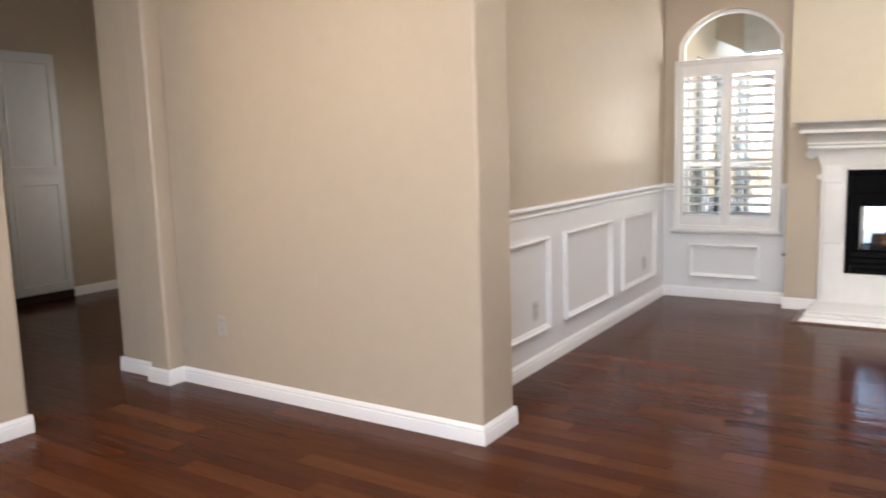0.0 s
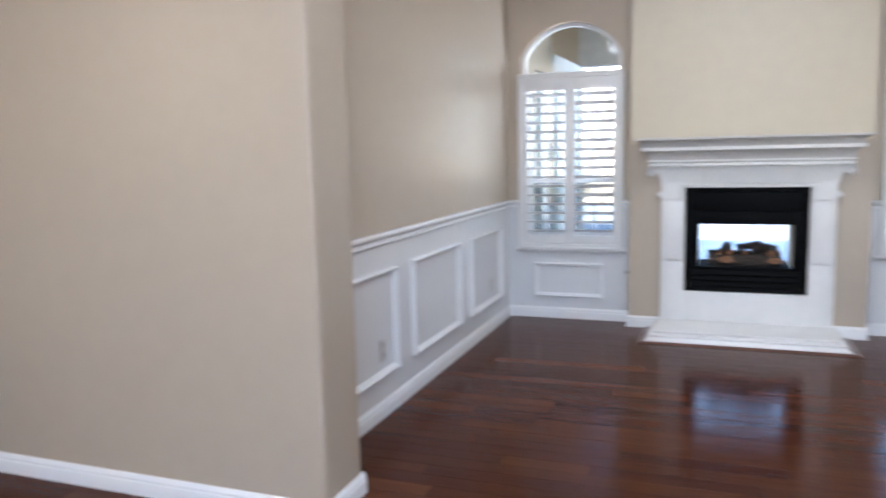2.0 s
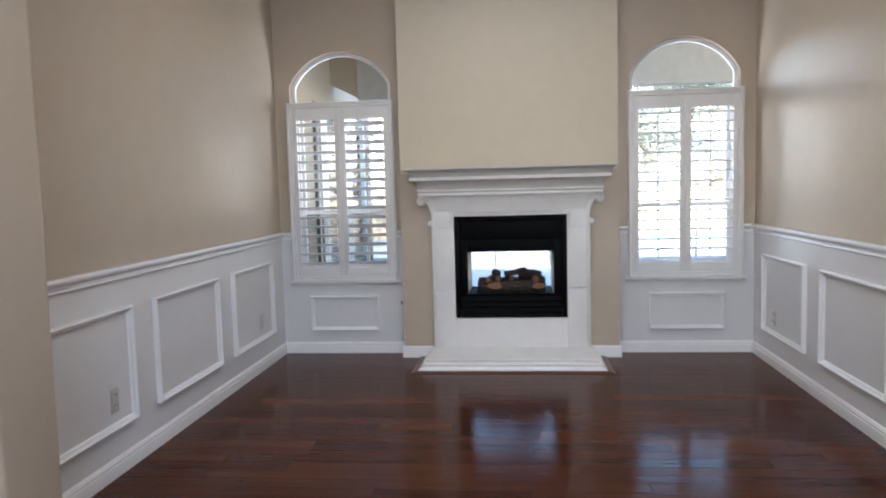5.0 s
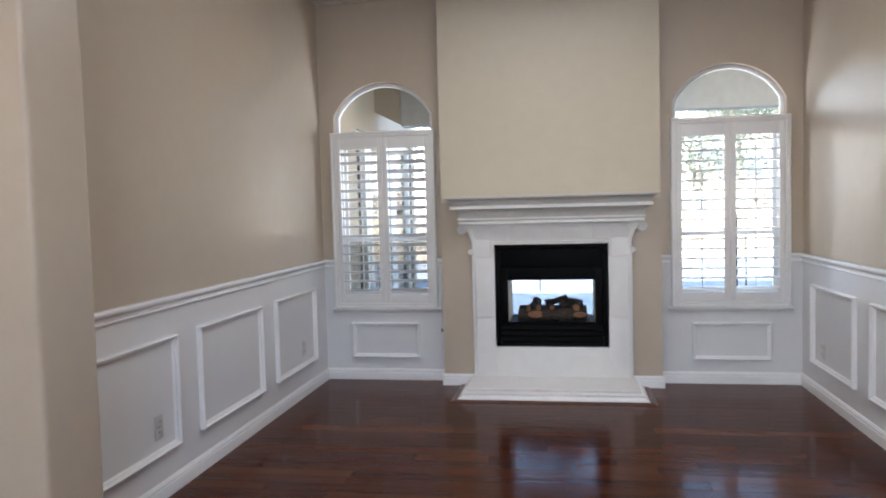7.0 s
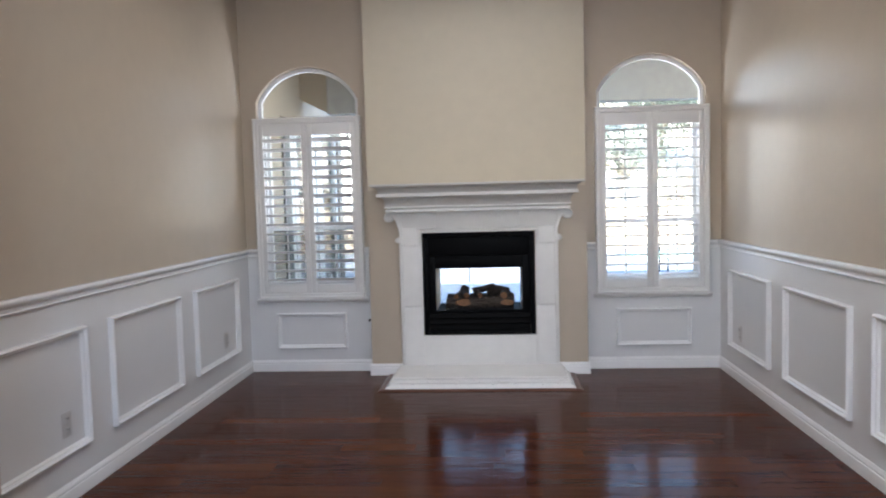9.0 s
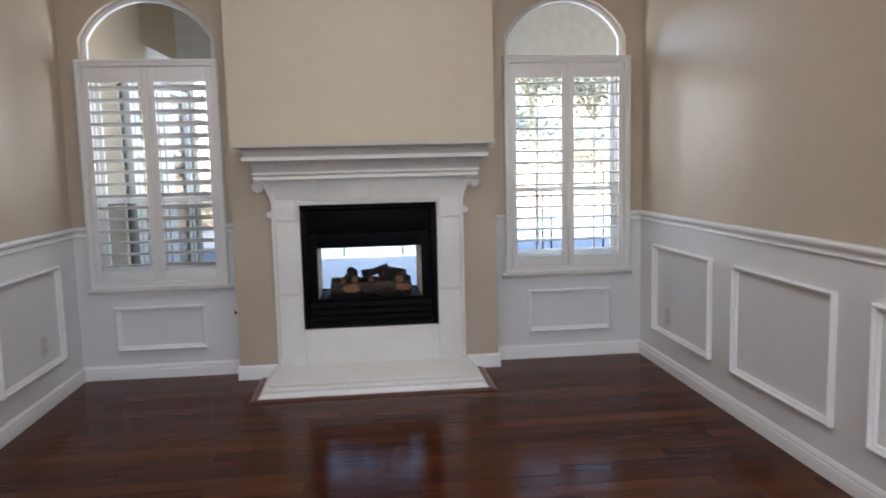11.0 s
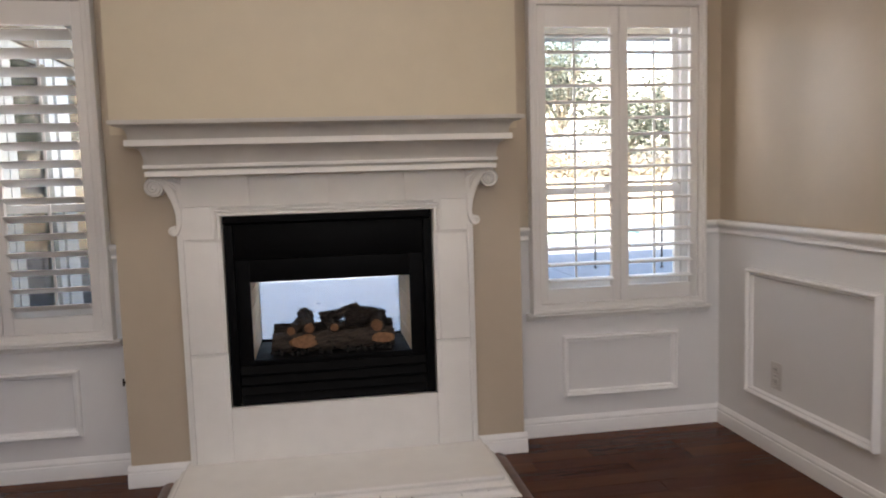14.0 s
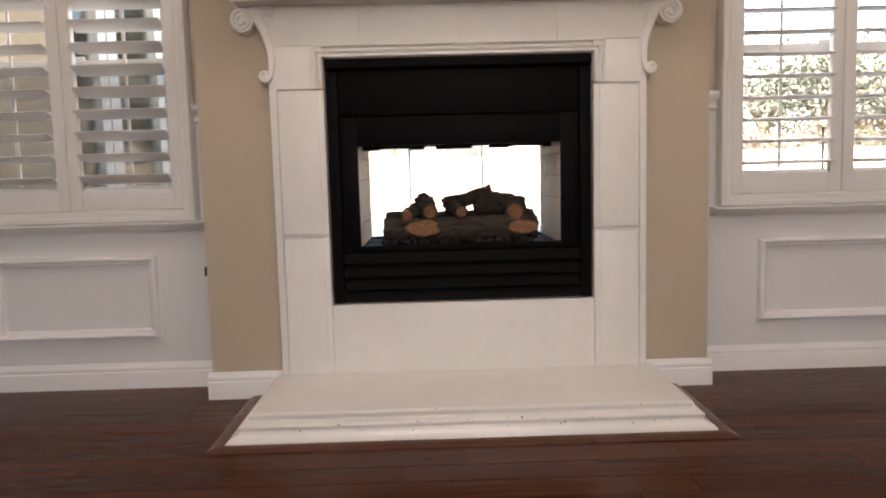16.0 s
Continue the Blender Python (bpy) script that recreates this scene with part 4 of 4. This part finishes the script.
# ---- outlets and switch ----
def wall_plate(name, label, category, at, turn, mat, kind):
    th = thing(name, label, category, at, "wall plates")
    th.matrix_basis = pose(*at, 0, 0, turn)
    part("plate", boxed(-0.040, 0.040, -0.006, 0.0, -0.065, 0.065, 0.004), mat, th, "", True)
    if kind == "outlet":
        for z in (-0.029, 0.029):
            face = part("socket", boxed(-0.020, 0.020, -0.0085, -0.005, z - 0.020, z + 0.020, 0.005), mat, th, "", True)
            for x in (-0.008, 0.008):
                part("slot", boxed(x - 0.0016, x + 0.0016, -0.0092, -0.008, z - 0.002, z + 0.010), M_SLOT, face)
    elif kind == "switch":
        part("rocker", boxed(-0.018, 0.018, -0.010, -0.005, -0.036, 0.036, 0.004), mat, th, "", True)
    bm = bmesh.new()
    bmesh.ops.create_cone(bm, cap_ends=True, segments=10, radius1=0.003, radius2=0.003, depth=0.002, matrix=pose(0, -0.0065, 0 if kind == "outlet" else 0.05, 90, 0, 0))
    part("screw", bm, M_BRONZE, th)
    return th


wall_plate("wall_outlet", "light grey duplex outlet inside a wainscot panel", "outlet", (XL + 0.008, -2.90, 0.405), 90, M_PLATE_G, "outlet")
wall_plate("wall_outlet", "light grey duplex outlet inside a wainscot panel", "outlet", (XL + 0.008, -0.62, 0.405), 90, M_PLATE_G, "outlet")
wall_plate("wall_outlet", "light grey duplex outlet inside a wainscot panel", "outlet", (XR - 0.008, -0.53, 0.388), -90, M_PLATE_G, "outlet")
wall_plate("wall_outlet", "ivory duplex outlet low on the beige wall", "outlet", (-3.645, STUB_Y0, 0.422), 0, M_PLATE, "outlet")
wall_plate("light_switch", "white rocker switch on the beige stub wall", "switch", (-4.315, -5.47, 1.215), 0, M_PLATE_W, "switch")


# ---- hall cabinet and door ----
def build_cabinet():
    y0, y1, top = -3.365, -2.715, 2.63
    th = thing("pantry_cabinet", "tall white built-in cabinet with two raised-panel doors", "cabinet", (HALL_X, (y0 + y1) / 2, 0))
    off = Matrix.Translation((-HALL_X, -(y0 + y1) / 2, 0))

    def put(name, bm, mat=M_CABINET, parent=th, smooth=True):
        bm.transform(off)
        return part(name, bm, mat, parent, "", smooth)
    x = HALL_X
    put("body", boxed(x, x + 0.018, y0, y1, 0.085, top, 0.002))
    put("toe_kick", boxed(x, x + 0.004, y0, y1, 0.0, 0.084), M_SUB)
    for z0, z1 in ((0.105, 1.325), (1.365, top - 0.03)):
        d = put("door", boxed(x + 0.018, x + 0.038, y0 + 0.018, y1 - 0.018, z0, z1, 0.003))
        rings = []
        prof = [(0.0, 0.0), (0.0, 0.004), (0.010, 0.009), (0.020, 0.006), (0.024, 0.0)]
        a, b = y0 + 0.075, y1 - 0.075
        for sy, sz in ((0, 0), (1, 0), (1, 1), (0, 1)):
            rings.append([(x + 0.038 + h, (a + i if sy == 0 else b - i), (z0 + 0.06 + i if sz == 0 else z1 - 0.06 - i)) for i, h in prof])
        put("door_panel", loft(rings, closed=True), M_CABINET, d)
    return th


build_cabinet()


def build_hall_door():
    th = thing("door_1", "white panelled hall door in a white casing", "door", (HALL_X, -3.975, 0), "", "structure")
    off = Matrix.Translation((-HALL_X, 4.15, 0))

    def put(name, bm, mat=M_TRIM, parent=th):
        bm.transform(off)
        return part(name, bm, mat, parent, "", True)
    bm = bmesh.new()
    box(bm, HALL_X, HALL_X + 0.018, -3.735, -3.645, 0.0, 2.21, 0.004)
    box(bm, HALL_X, HALL_X + 0.018, -4.655, -4.565, 0.0, 2.21, 0.004)
    box(bm, HALL_X, HALL_X + 0.018, -4.655, -3.645, 2.212, 2.30, 0.004)
    put("casing", bm)
    leaf = put("leaf", boxed(HALL_X, HALL_X + 0.010, -4.56, -3.74, 0.01, 2.205, 0.003), M_CABINET)
    for z0, z1 in ((0.2, 0.95), (1.1, 2.05)):
        put("leaf_panel", boxed(HALL_X + 0.010, HALL_X + 0.016, -4.43, -3.87, z0, z1, 0.005), M_CABINET, leaf)


build_hall_door()

# ---- unseen window added behind to let light in ----
ew = thing("window_3", "white-framed window added out of view to admit light", "window", (0.8, BACK_Y - 0.1, 1.4), "", "structure")
bm = frame_ring(0.1, 1.5, 1.4, 3.1, 0.06, BACK_Y - 0.14, BACK_Y - 0.06)
bm.transform(Matrix.Translation((-0.8, -BACK_Y + 0.1, -1.4)))
part("window_frame", bm, M_VINYL, ew)
part("mullion", boxed(-0.03, 0.03, -0.03, 0.03, 0.06, 1.64), M_VINYL, ew)

# ---- outside: ground, patio, pool, hill ----
bm = bmesh.new()
ys = [-400, -30, 0.2, 8, 16, 18, 21, 25, 30, 38, 50, 70, 400]
hs = [-0.3, -0.3, -0.3, -0.3, -0.3, -0.3, 0.8, 2.4, 4.4, 7.2, 9.5, 10.0, 8.0]
xs = [-400, -60, -30, -15, -5, 5, 15, 30, 60, 400]
grid = [[bm.verts.new((x, y, h + (0.25 * math.sin(x * 0.21 + y * 0.13) if y > 20 else 0))) for x in xs] for y, h in zip(ys, hs)]
for r0, r1 in zip(grid, grid[1:]):
    for i in range(len(xs) - 1):
        bm.faces.new((r0[i], r0[i + 1], r1[i + 1], r1[i]))
structure("ground", bm, M_SOIL, "dry hillside soil rising behind the yard", "ground", True)
patio = structure("pavement", boxed(-14, 16, 0.2, 16.8, -0.32, -0.17), M_CONC, "pale concrete patio and pool deck", "patio")
for i in range(7):
    for j in range(5):
        x0, y0 = -6 + i * 2.4, 0.28 + j * 2.4
        part("slab", boxed(x0 + 0.004, x0 + 2.396, y0 + 0.004, y0 + 2.396, -0.171, -0.12, 0.004, 1), M_CONC, patio)
# pool
pool = thing("swimming_pool", "turquoise swimming pool with a pale coping", "pool", (5.4, 13.2, -0.12))
ring_o, ring_i = [], []
for i in range(40):
    a = 2 * math.pi * i / 40
    k = 1 + 0.12 * math.sin(2 * a + 0.6)
    ring_o.append((2.35 * k * math.cos(a), 1.95 * k * math.sin(a)))
    ring_i.append((2.05 * k * math.cos(a), 1.65 * k * math.sin(a)))
bm = loft([[(ox, oy, 0.0), (ox, oy, 0.05), (ix, iy, 0.05), (ix, iy, 0.0)] for (ox, oy), (ix, iy) in zip(ring_o, ring_i)], closed=True)
part("coping", bm, M_CONC, pool)
bm = bmesh.new()
bm.faces.new([bm.verts.new((x, y, 0.02)) for x, y in ring_i])
part("water", bm, M_POOL, pool)
# low white garden wall at the foot of the slope
structure("garden_wall", boxed(-20, 24, 17.0, 17.25, -0.3, 1.25, 0.02), M_STUCCO, "pale low block wall at the foot of the slope", "wall")


# pool fence poles
def build_pole(x, y):
    th = thing("fence_pole", "thin black metal pool fence pole", "fence pole", (x, y, -0.12), "pool fence")
    bm = bmesh.new()
    bmesh.ops.create_cone(bm, cap_ends=True, segments=8, radius1=0.016, radius2=0.016, depth=1.42, matrix=Matrix.Translation((0, 0, 0.71)))
    part("pole", bm, M_IRON, th)
    bm = bmesh.new()
    bmesh.ops.create_uvsphere(bm, u_segments=8, v_segments=5, radius=0.021, matrix=Matrix.Translation((0, 0, 1.42)))
    part("cap", bm, M_IRON, th)
    bm = bmesh.new()
    bmesh.ops.create_cone(bm, cap_ends=True, segments=10, radius1=0.04, radius2=0.03, depth=0.02, matrix=Matrix.Translation((0, 0, 0.01)))
    part("foot", bm, M_IRON, th)
    return th


pole = build_pole(3.10, 7.75)
for x, y in ((3.21, 7.75), (3.36, 7.72), (4.23, 7.40), (5.2, 7.1), (6.2, 6.8), (2.1, 7.9), (0.66, 8.0), (-0.40, 8.0), (-1.45, 8.0), (-1.60, 8.0)):
    copy_thing(pole, pose(x, y, -0.12))

# covered patio: soffit, beam, columns
bm = boxed(-2.13, 0.6, WT + 0.06, 2.52, 3.16, 3.40)
box(bm, 0.6, 7.5, 0.87, 4.25, 3.47, 3.60)
structure("patio_roof", bm, M_SOFFIT, "grey stucco patio soffit", "patio roof")
structure("patio_beam", boxed(-1.82, 0.6, 2.28, 2.50, 2.55, 3.16, 0.01), M_SOFFIT, "grey stucco patio beam", "beam")
structure("patio_beam_outer", boxed(0.6, 7.5, 3.99, 4.21, 2.80, 3.469, 0.01), M_SOFFIT, "grey stucco patio beam", "beam")
# haunch where the beam meets the house wing
haunch = [(-2.149, 2.74), (-1.822, 2.57), (-1.822, 3.158), (-2.149, 3.158)]
structure("patio_haunch", loft([[(x, y, z) for x, z in haunch] for y in (2.30, 2.48)], caps=True), M_STUCCO, "beige stucco haunch between beam and house wing", "beam")
structure("house_roof", boxed(-9, 9, -11.5, 0.85, 3.56, 3.80), M_SOFFIT, "house roof slab", "roof")


def build_column(x, y, top):
    th = thing("patio_column", "square pale stucco patio column with a base", "column", (x, y, -0.12), "patio columns")
    part("shaft", boxed(-0.13, 0.13, -0.13, 0.13, 0.14, top - 0.11, 0.015), M_STUCCO, th, "", True)
    part("base", boxed(-0.17, 0.17, -0.17, 0.17, 0.0, 0.14, 0.012), M_STUCCO, th, "", True)
    part("cap", boxed(-0.16, 0.16, -0.16, 0.16, top - 0.11, top, 0.012), M_STUCCO, th, "", True)
    return th


build_column(-2.29, 4.53, 3.58)
build_column(7.2, 4.10, 2.92)

# neighbouring wing of the house, a glazed corner room beside the patio
WX = -2.15
bm = wall_opening(0.27, 4.39, 0.0, 0.2, -0.16, 3.45, 1.45, 4.36, -0.10, 2.46, 0)
bm.transform(Matrix(((0, -1, 0, WX), (1, 0, 0, 0), (0, 0, 1, 0), (0, 0, 0, 1))))
structure("wall_wing", bm, M_STUCCO, "beige stucco wall of the house wing", "wall")
# slab out of view, added to keep skylight out of the glazed room
structure("wing_shade_roof", boxed(-9.0, WX + 0.02, 0.86, 4.72, 3.46, 3.62), M_SOFFIT, "unseen roof slab added to keep the house wing dim", "roof")
structure("wing_floor", boxed(-9.0, WX - 0.2, 0.27, 4.5, -0.16, -0.11), M_CONC, "pale floor of the glazed room", "floor")
structure("wing_beam", boxed(-9.0, WX - 0.28, 4.40, 4.62, 2.6, 3.45), M_STUCCO, "beige stucco beam over the glazed end", "beam")
# near-black sheet behind the first pane; its colour stands for the room's shade
structure("wing_dim_sheet", boxed(WX - 0.20, WX - 0.15, 1.452, 2.04, -0.09, 2.45), M_DIM_SHEET, "near-black sheet standing for the dim room behind the glass", "wall")
sd = thing("sliding_door", "white-framed glass patio doors to a dim room", "door", (WX - 0.1, 2.74, -0.10))


def put_sd(name, bm, mat, parent=sd):
    bm.transform(Matrix.Translation((-(WX - 0.1), -2.74, 0.10)))
    return part(name, bm, mat, parent)


BAYS = ((1.53, 1.91), (2.20, 2.92), (3.06, 3.14), (3.45, 4.27))
for a, b in ((1.452, 1.53), (1.91, 2.03), (2.05, 2.20), (2.92, 3.06), (3.14, 3.45), (4.27, 4.358)):
    put_sd("mullion", boxed(WX - 0.13, WX - 0.03, a, b, -0.098, 2.458, 0.004), M_VINYL_SHADED)
for z0, z1 in ((2.38, 2.458), (-0.098, -0.02)):
    for a, b in BAYS:
        put_sd("rail", boxed(WX - 0.12, WX - 0.04, a, b, z0, z1, 0.004), M_VINYL)
for a, b in BAYS:
    put_sd("pane", boxed(WX - 0.085, WX - 0.079, a, b, -0.02, 2.38), M_GLASS)


# ---- trees and shrubs on the slope ----
def build_tree(name, label, seed, height, spread, leaves, mat, leaf=0.16):
    rng = random.Random(seed)
    th = thing(name, label, "tree" if height > 2.4 else "shrub", (0, 0, 0), "hillside planting")
    bm = bmesh.new()
    trunk_h = height * 0.42
    lean = (rng.uniform(-0.2, 0.2), rng.uniform(-0.2, 0.2))
    pts = [(lean[0] * f * f, lean[1] * f * f, trunk_h * f) for f in (0, 0.25, 0.5, 0.75, 1)]
    r0 = 0.035 * height
    tube(bm, pts, [r0 * 1.3, r0, r0 * 0.85, r0 * 0.75, r0 * 0.6], 8, 0.08, rng)
    tips = []
    for i in range(9):
        a = 2 * math.pi * i / 9 + rng.uniform(-0.3, 0.3)
        s = rng.uniform(0.55, 1.0)
        start = Vector(pts[rng.choice((2, 3, 4))])
        end = Vector((math.cos(a) * spread * s, math.sin(a) * spread * s, height * rng.uniform(0.45, 0.95)))
        midp = start.lerp(end, 0.5) + Vector((0, 0, 0.1 * height))
        tube(bm, [start, midp, end], [r0 * 0.45, r0 * 0.3, r0 * 0.1], 6)
        tips += [midp, end, start.lerp(end, 0.75)]
    tips.append(Vector((0, 0, height * 0.92)))
    part("trunk", bm, M_TRUNK, th, "", True)
    vs, fs = [], []
    for k in range(leaves):
        c = rng.choice(tips)
        sz = spread * 0.34
        p = c + Vector((rng.gauss(0, sz), rng.gauss(0, sz), rng.gauss(0, sz * 0.7)))
        u = Vector((rng.uniform(-1, 1), rng.uniform(-1, 1), rng.uniform(-0.6, 0.6))).normalized()
        v = u.cross(Vector((rng.uniform(-1, 1), rng.uniform(-1, 1), 1))).normalized()
        l = leaf * rng.uniform(0.6, 1.3)
        i = len(vs)
        vs += [p - u * l, p - v * l * 0.45 + u * l * 0.1, p + u * l, p + v * l * 0.45 - u * l * 0.1]
        fs.append((i, i + 1, i + 2, i + 3))
    me = bpy.data.meshes.new("crown")
    me.from_pydata([tuple(v) for v in vs], [], fs)
    me.materials.append(mat)
    ob = new("crown", me)
    ob.parent = th
    return th


t1 = build_tree("tree", "green leafy tree on the dry slope", 1, 4.6, 2.0, 6000, M_LEAF, 0.08)
t2 = build_tree("tree", "olive-green tree on the dry slope", 2, 3.6, 1.8, 4600, M_LEAF, 0.075)
t3 = build_tree("shrub", "yellowed dry shrub on the slope", 3, 1.7, 1.2, 3600, M_LEAF_DRY, 0.06)


def hill(y):
    return float(np.interp(y, ys, hs)) - 0.15


t1.matrix_basis = pose(12.2, 19.8, hill(19.8), 0, 0, 20)
t2.matrix_basis = pose(14.8, 20.8, hill(20.8), 0, 0, 140)
t3.matrix_basis = pose(6.2, 18.8, hill(18.8), 0, 0, 0)
rt = random.Random(21)
for k in range(15):
    src = (t3, t2, t3, t3, t1)[k % 5]
    y = 19.0 + rt.random() * 5 if src is t3 else 26.0 + rt.random() * 8
    x = -9 + 26 * ((k * 0.618) % 1.0) + rt.uniform(-0.8, 0.8)
    copy_thing(src, pose(x, y, hill(y), 0, 0, rt.uniform(0, 360)))
for x, y, src in ((13.5, 15.0, t2), (-7.2, 11.5, t2), (-6.0, 14.5, t1)):
    copy_thing(src, pose(x, y, -0.2, 0, 0, x * 50))

for x, y, src in ((4.5, 21.0, t2), (8.6, 22.5, t1), (10.4, 20.4, t2), (7.4, 20.2, t3), (9.2, 19.2, t3), (10.2, 18.6, t3), (6.9, 24.5, t1)):
    copy_thing(src, pose(x, y, hill(y), 0, 0, x * 70))

# ---- floor planks ----
PW, PL = 0.112, (0.46, 0.62, 0.78, 0.94, 1.10, 1.26)
plank_mesh = {}


def plank_verts(x0, x1, y0, y1, tz):
    g, e, d = 0.0003, 0.0009, 0.0004
    out = []
    for k, z in ((g, -0.0045), (g, -d + tz), (g + e, tz)):
        out += [(x0 + k, y0 + k, z), (x1 - k, y0 + k, z), (x1 - k, y1 - k, z), (x0 + k, y1 - k, z)]
    faces = [(8, 9, 10, 11)]
    for a in (0, 4):
        for i in range(4):
            j = (i + 1) % 4
            faces.append((a + i, a + j, a + j + 4, a + i + 4))
    return out, faces


for l in PL:
    me = bpy.data.meshes.new("plank")
    v, f = plank_verts(-l / 2, l / 2, -PW / 2, PW / 2, 0)
    me.from_pydata(v, [], f)
    me.materials.append(M_PLANK)
    plank_mesh[l] = me

rng = random.Random(17)
far_v, far_f = [], []
near = 0
y = -0.002
while y > -10.5:
    y0 = y - PW
    if y0 > -5.3:
        spans = [(XL if y0 > STUB_Y1 else STUB_X - 0.02 if y0 > STUB_Y0 else -8.0, XR)]
        if y0 > STUB_Y0:
            spans.append((-7.9, -4.66))
    else:
        spans = [(ENTRY_X, XR)]
    for a, b in spans:
        x = a - rng.uniform(0.0, 0.5)
        while x < b:
            l = rng.choice(PL)
            inside = x > a and x + l < b
            tz = rng.uniform(-0.0003, 0.0003)
            if near < 300 and inside and -1.6 < x + l / 2 < 1.7 and -6.3 < y0 < -0.8:
                ob = new("plank", plank_mesh[l])
                ob.parent = FLOOR
                ob.matrix_basis = pose(x + l / 2, y0 + PW / 2, tz, rng.uniform(-0.2, 0.2), 0, 0)
                near += 1
            else:
                v, f = plank_verts(max(x, a), min(x + l, b), y0, y0 + PW, tz)
                if min(x + l, b) - max(x, a) > 0.02:
                    n0 = len(far_v)
                    far_v += v
                    far_f += [tuple(i + n0 for i in q) for q in f]
            x += l
    y -= PW
me = bpy.data.meshes.new("planks")
me.from_pydata(far_v, [], far_f)
me.materials.append(M_PLANKS)
rest = new("planks", me)
rest.parent = FLOOR
rest["kind"] = "stuff"
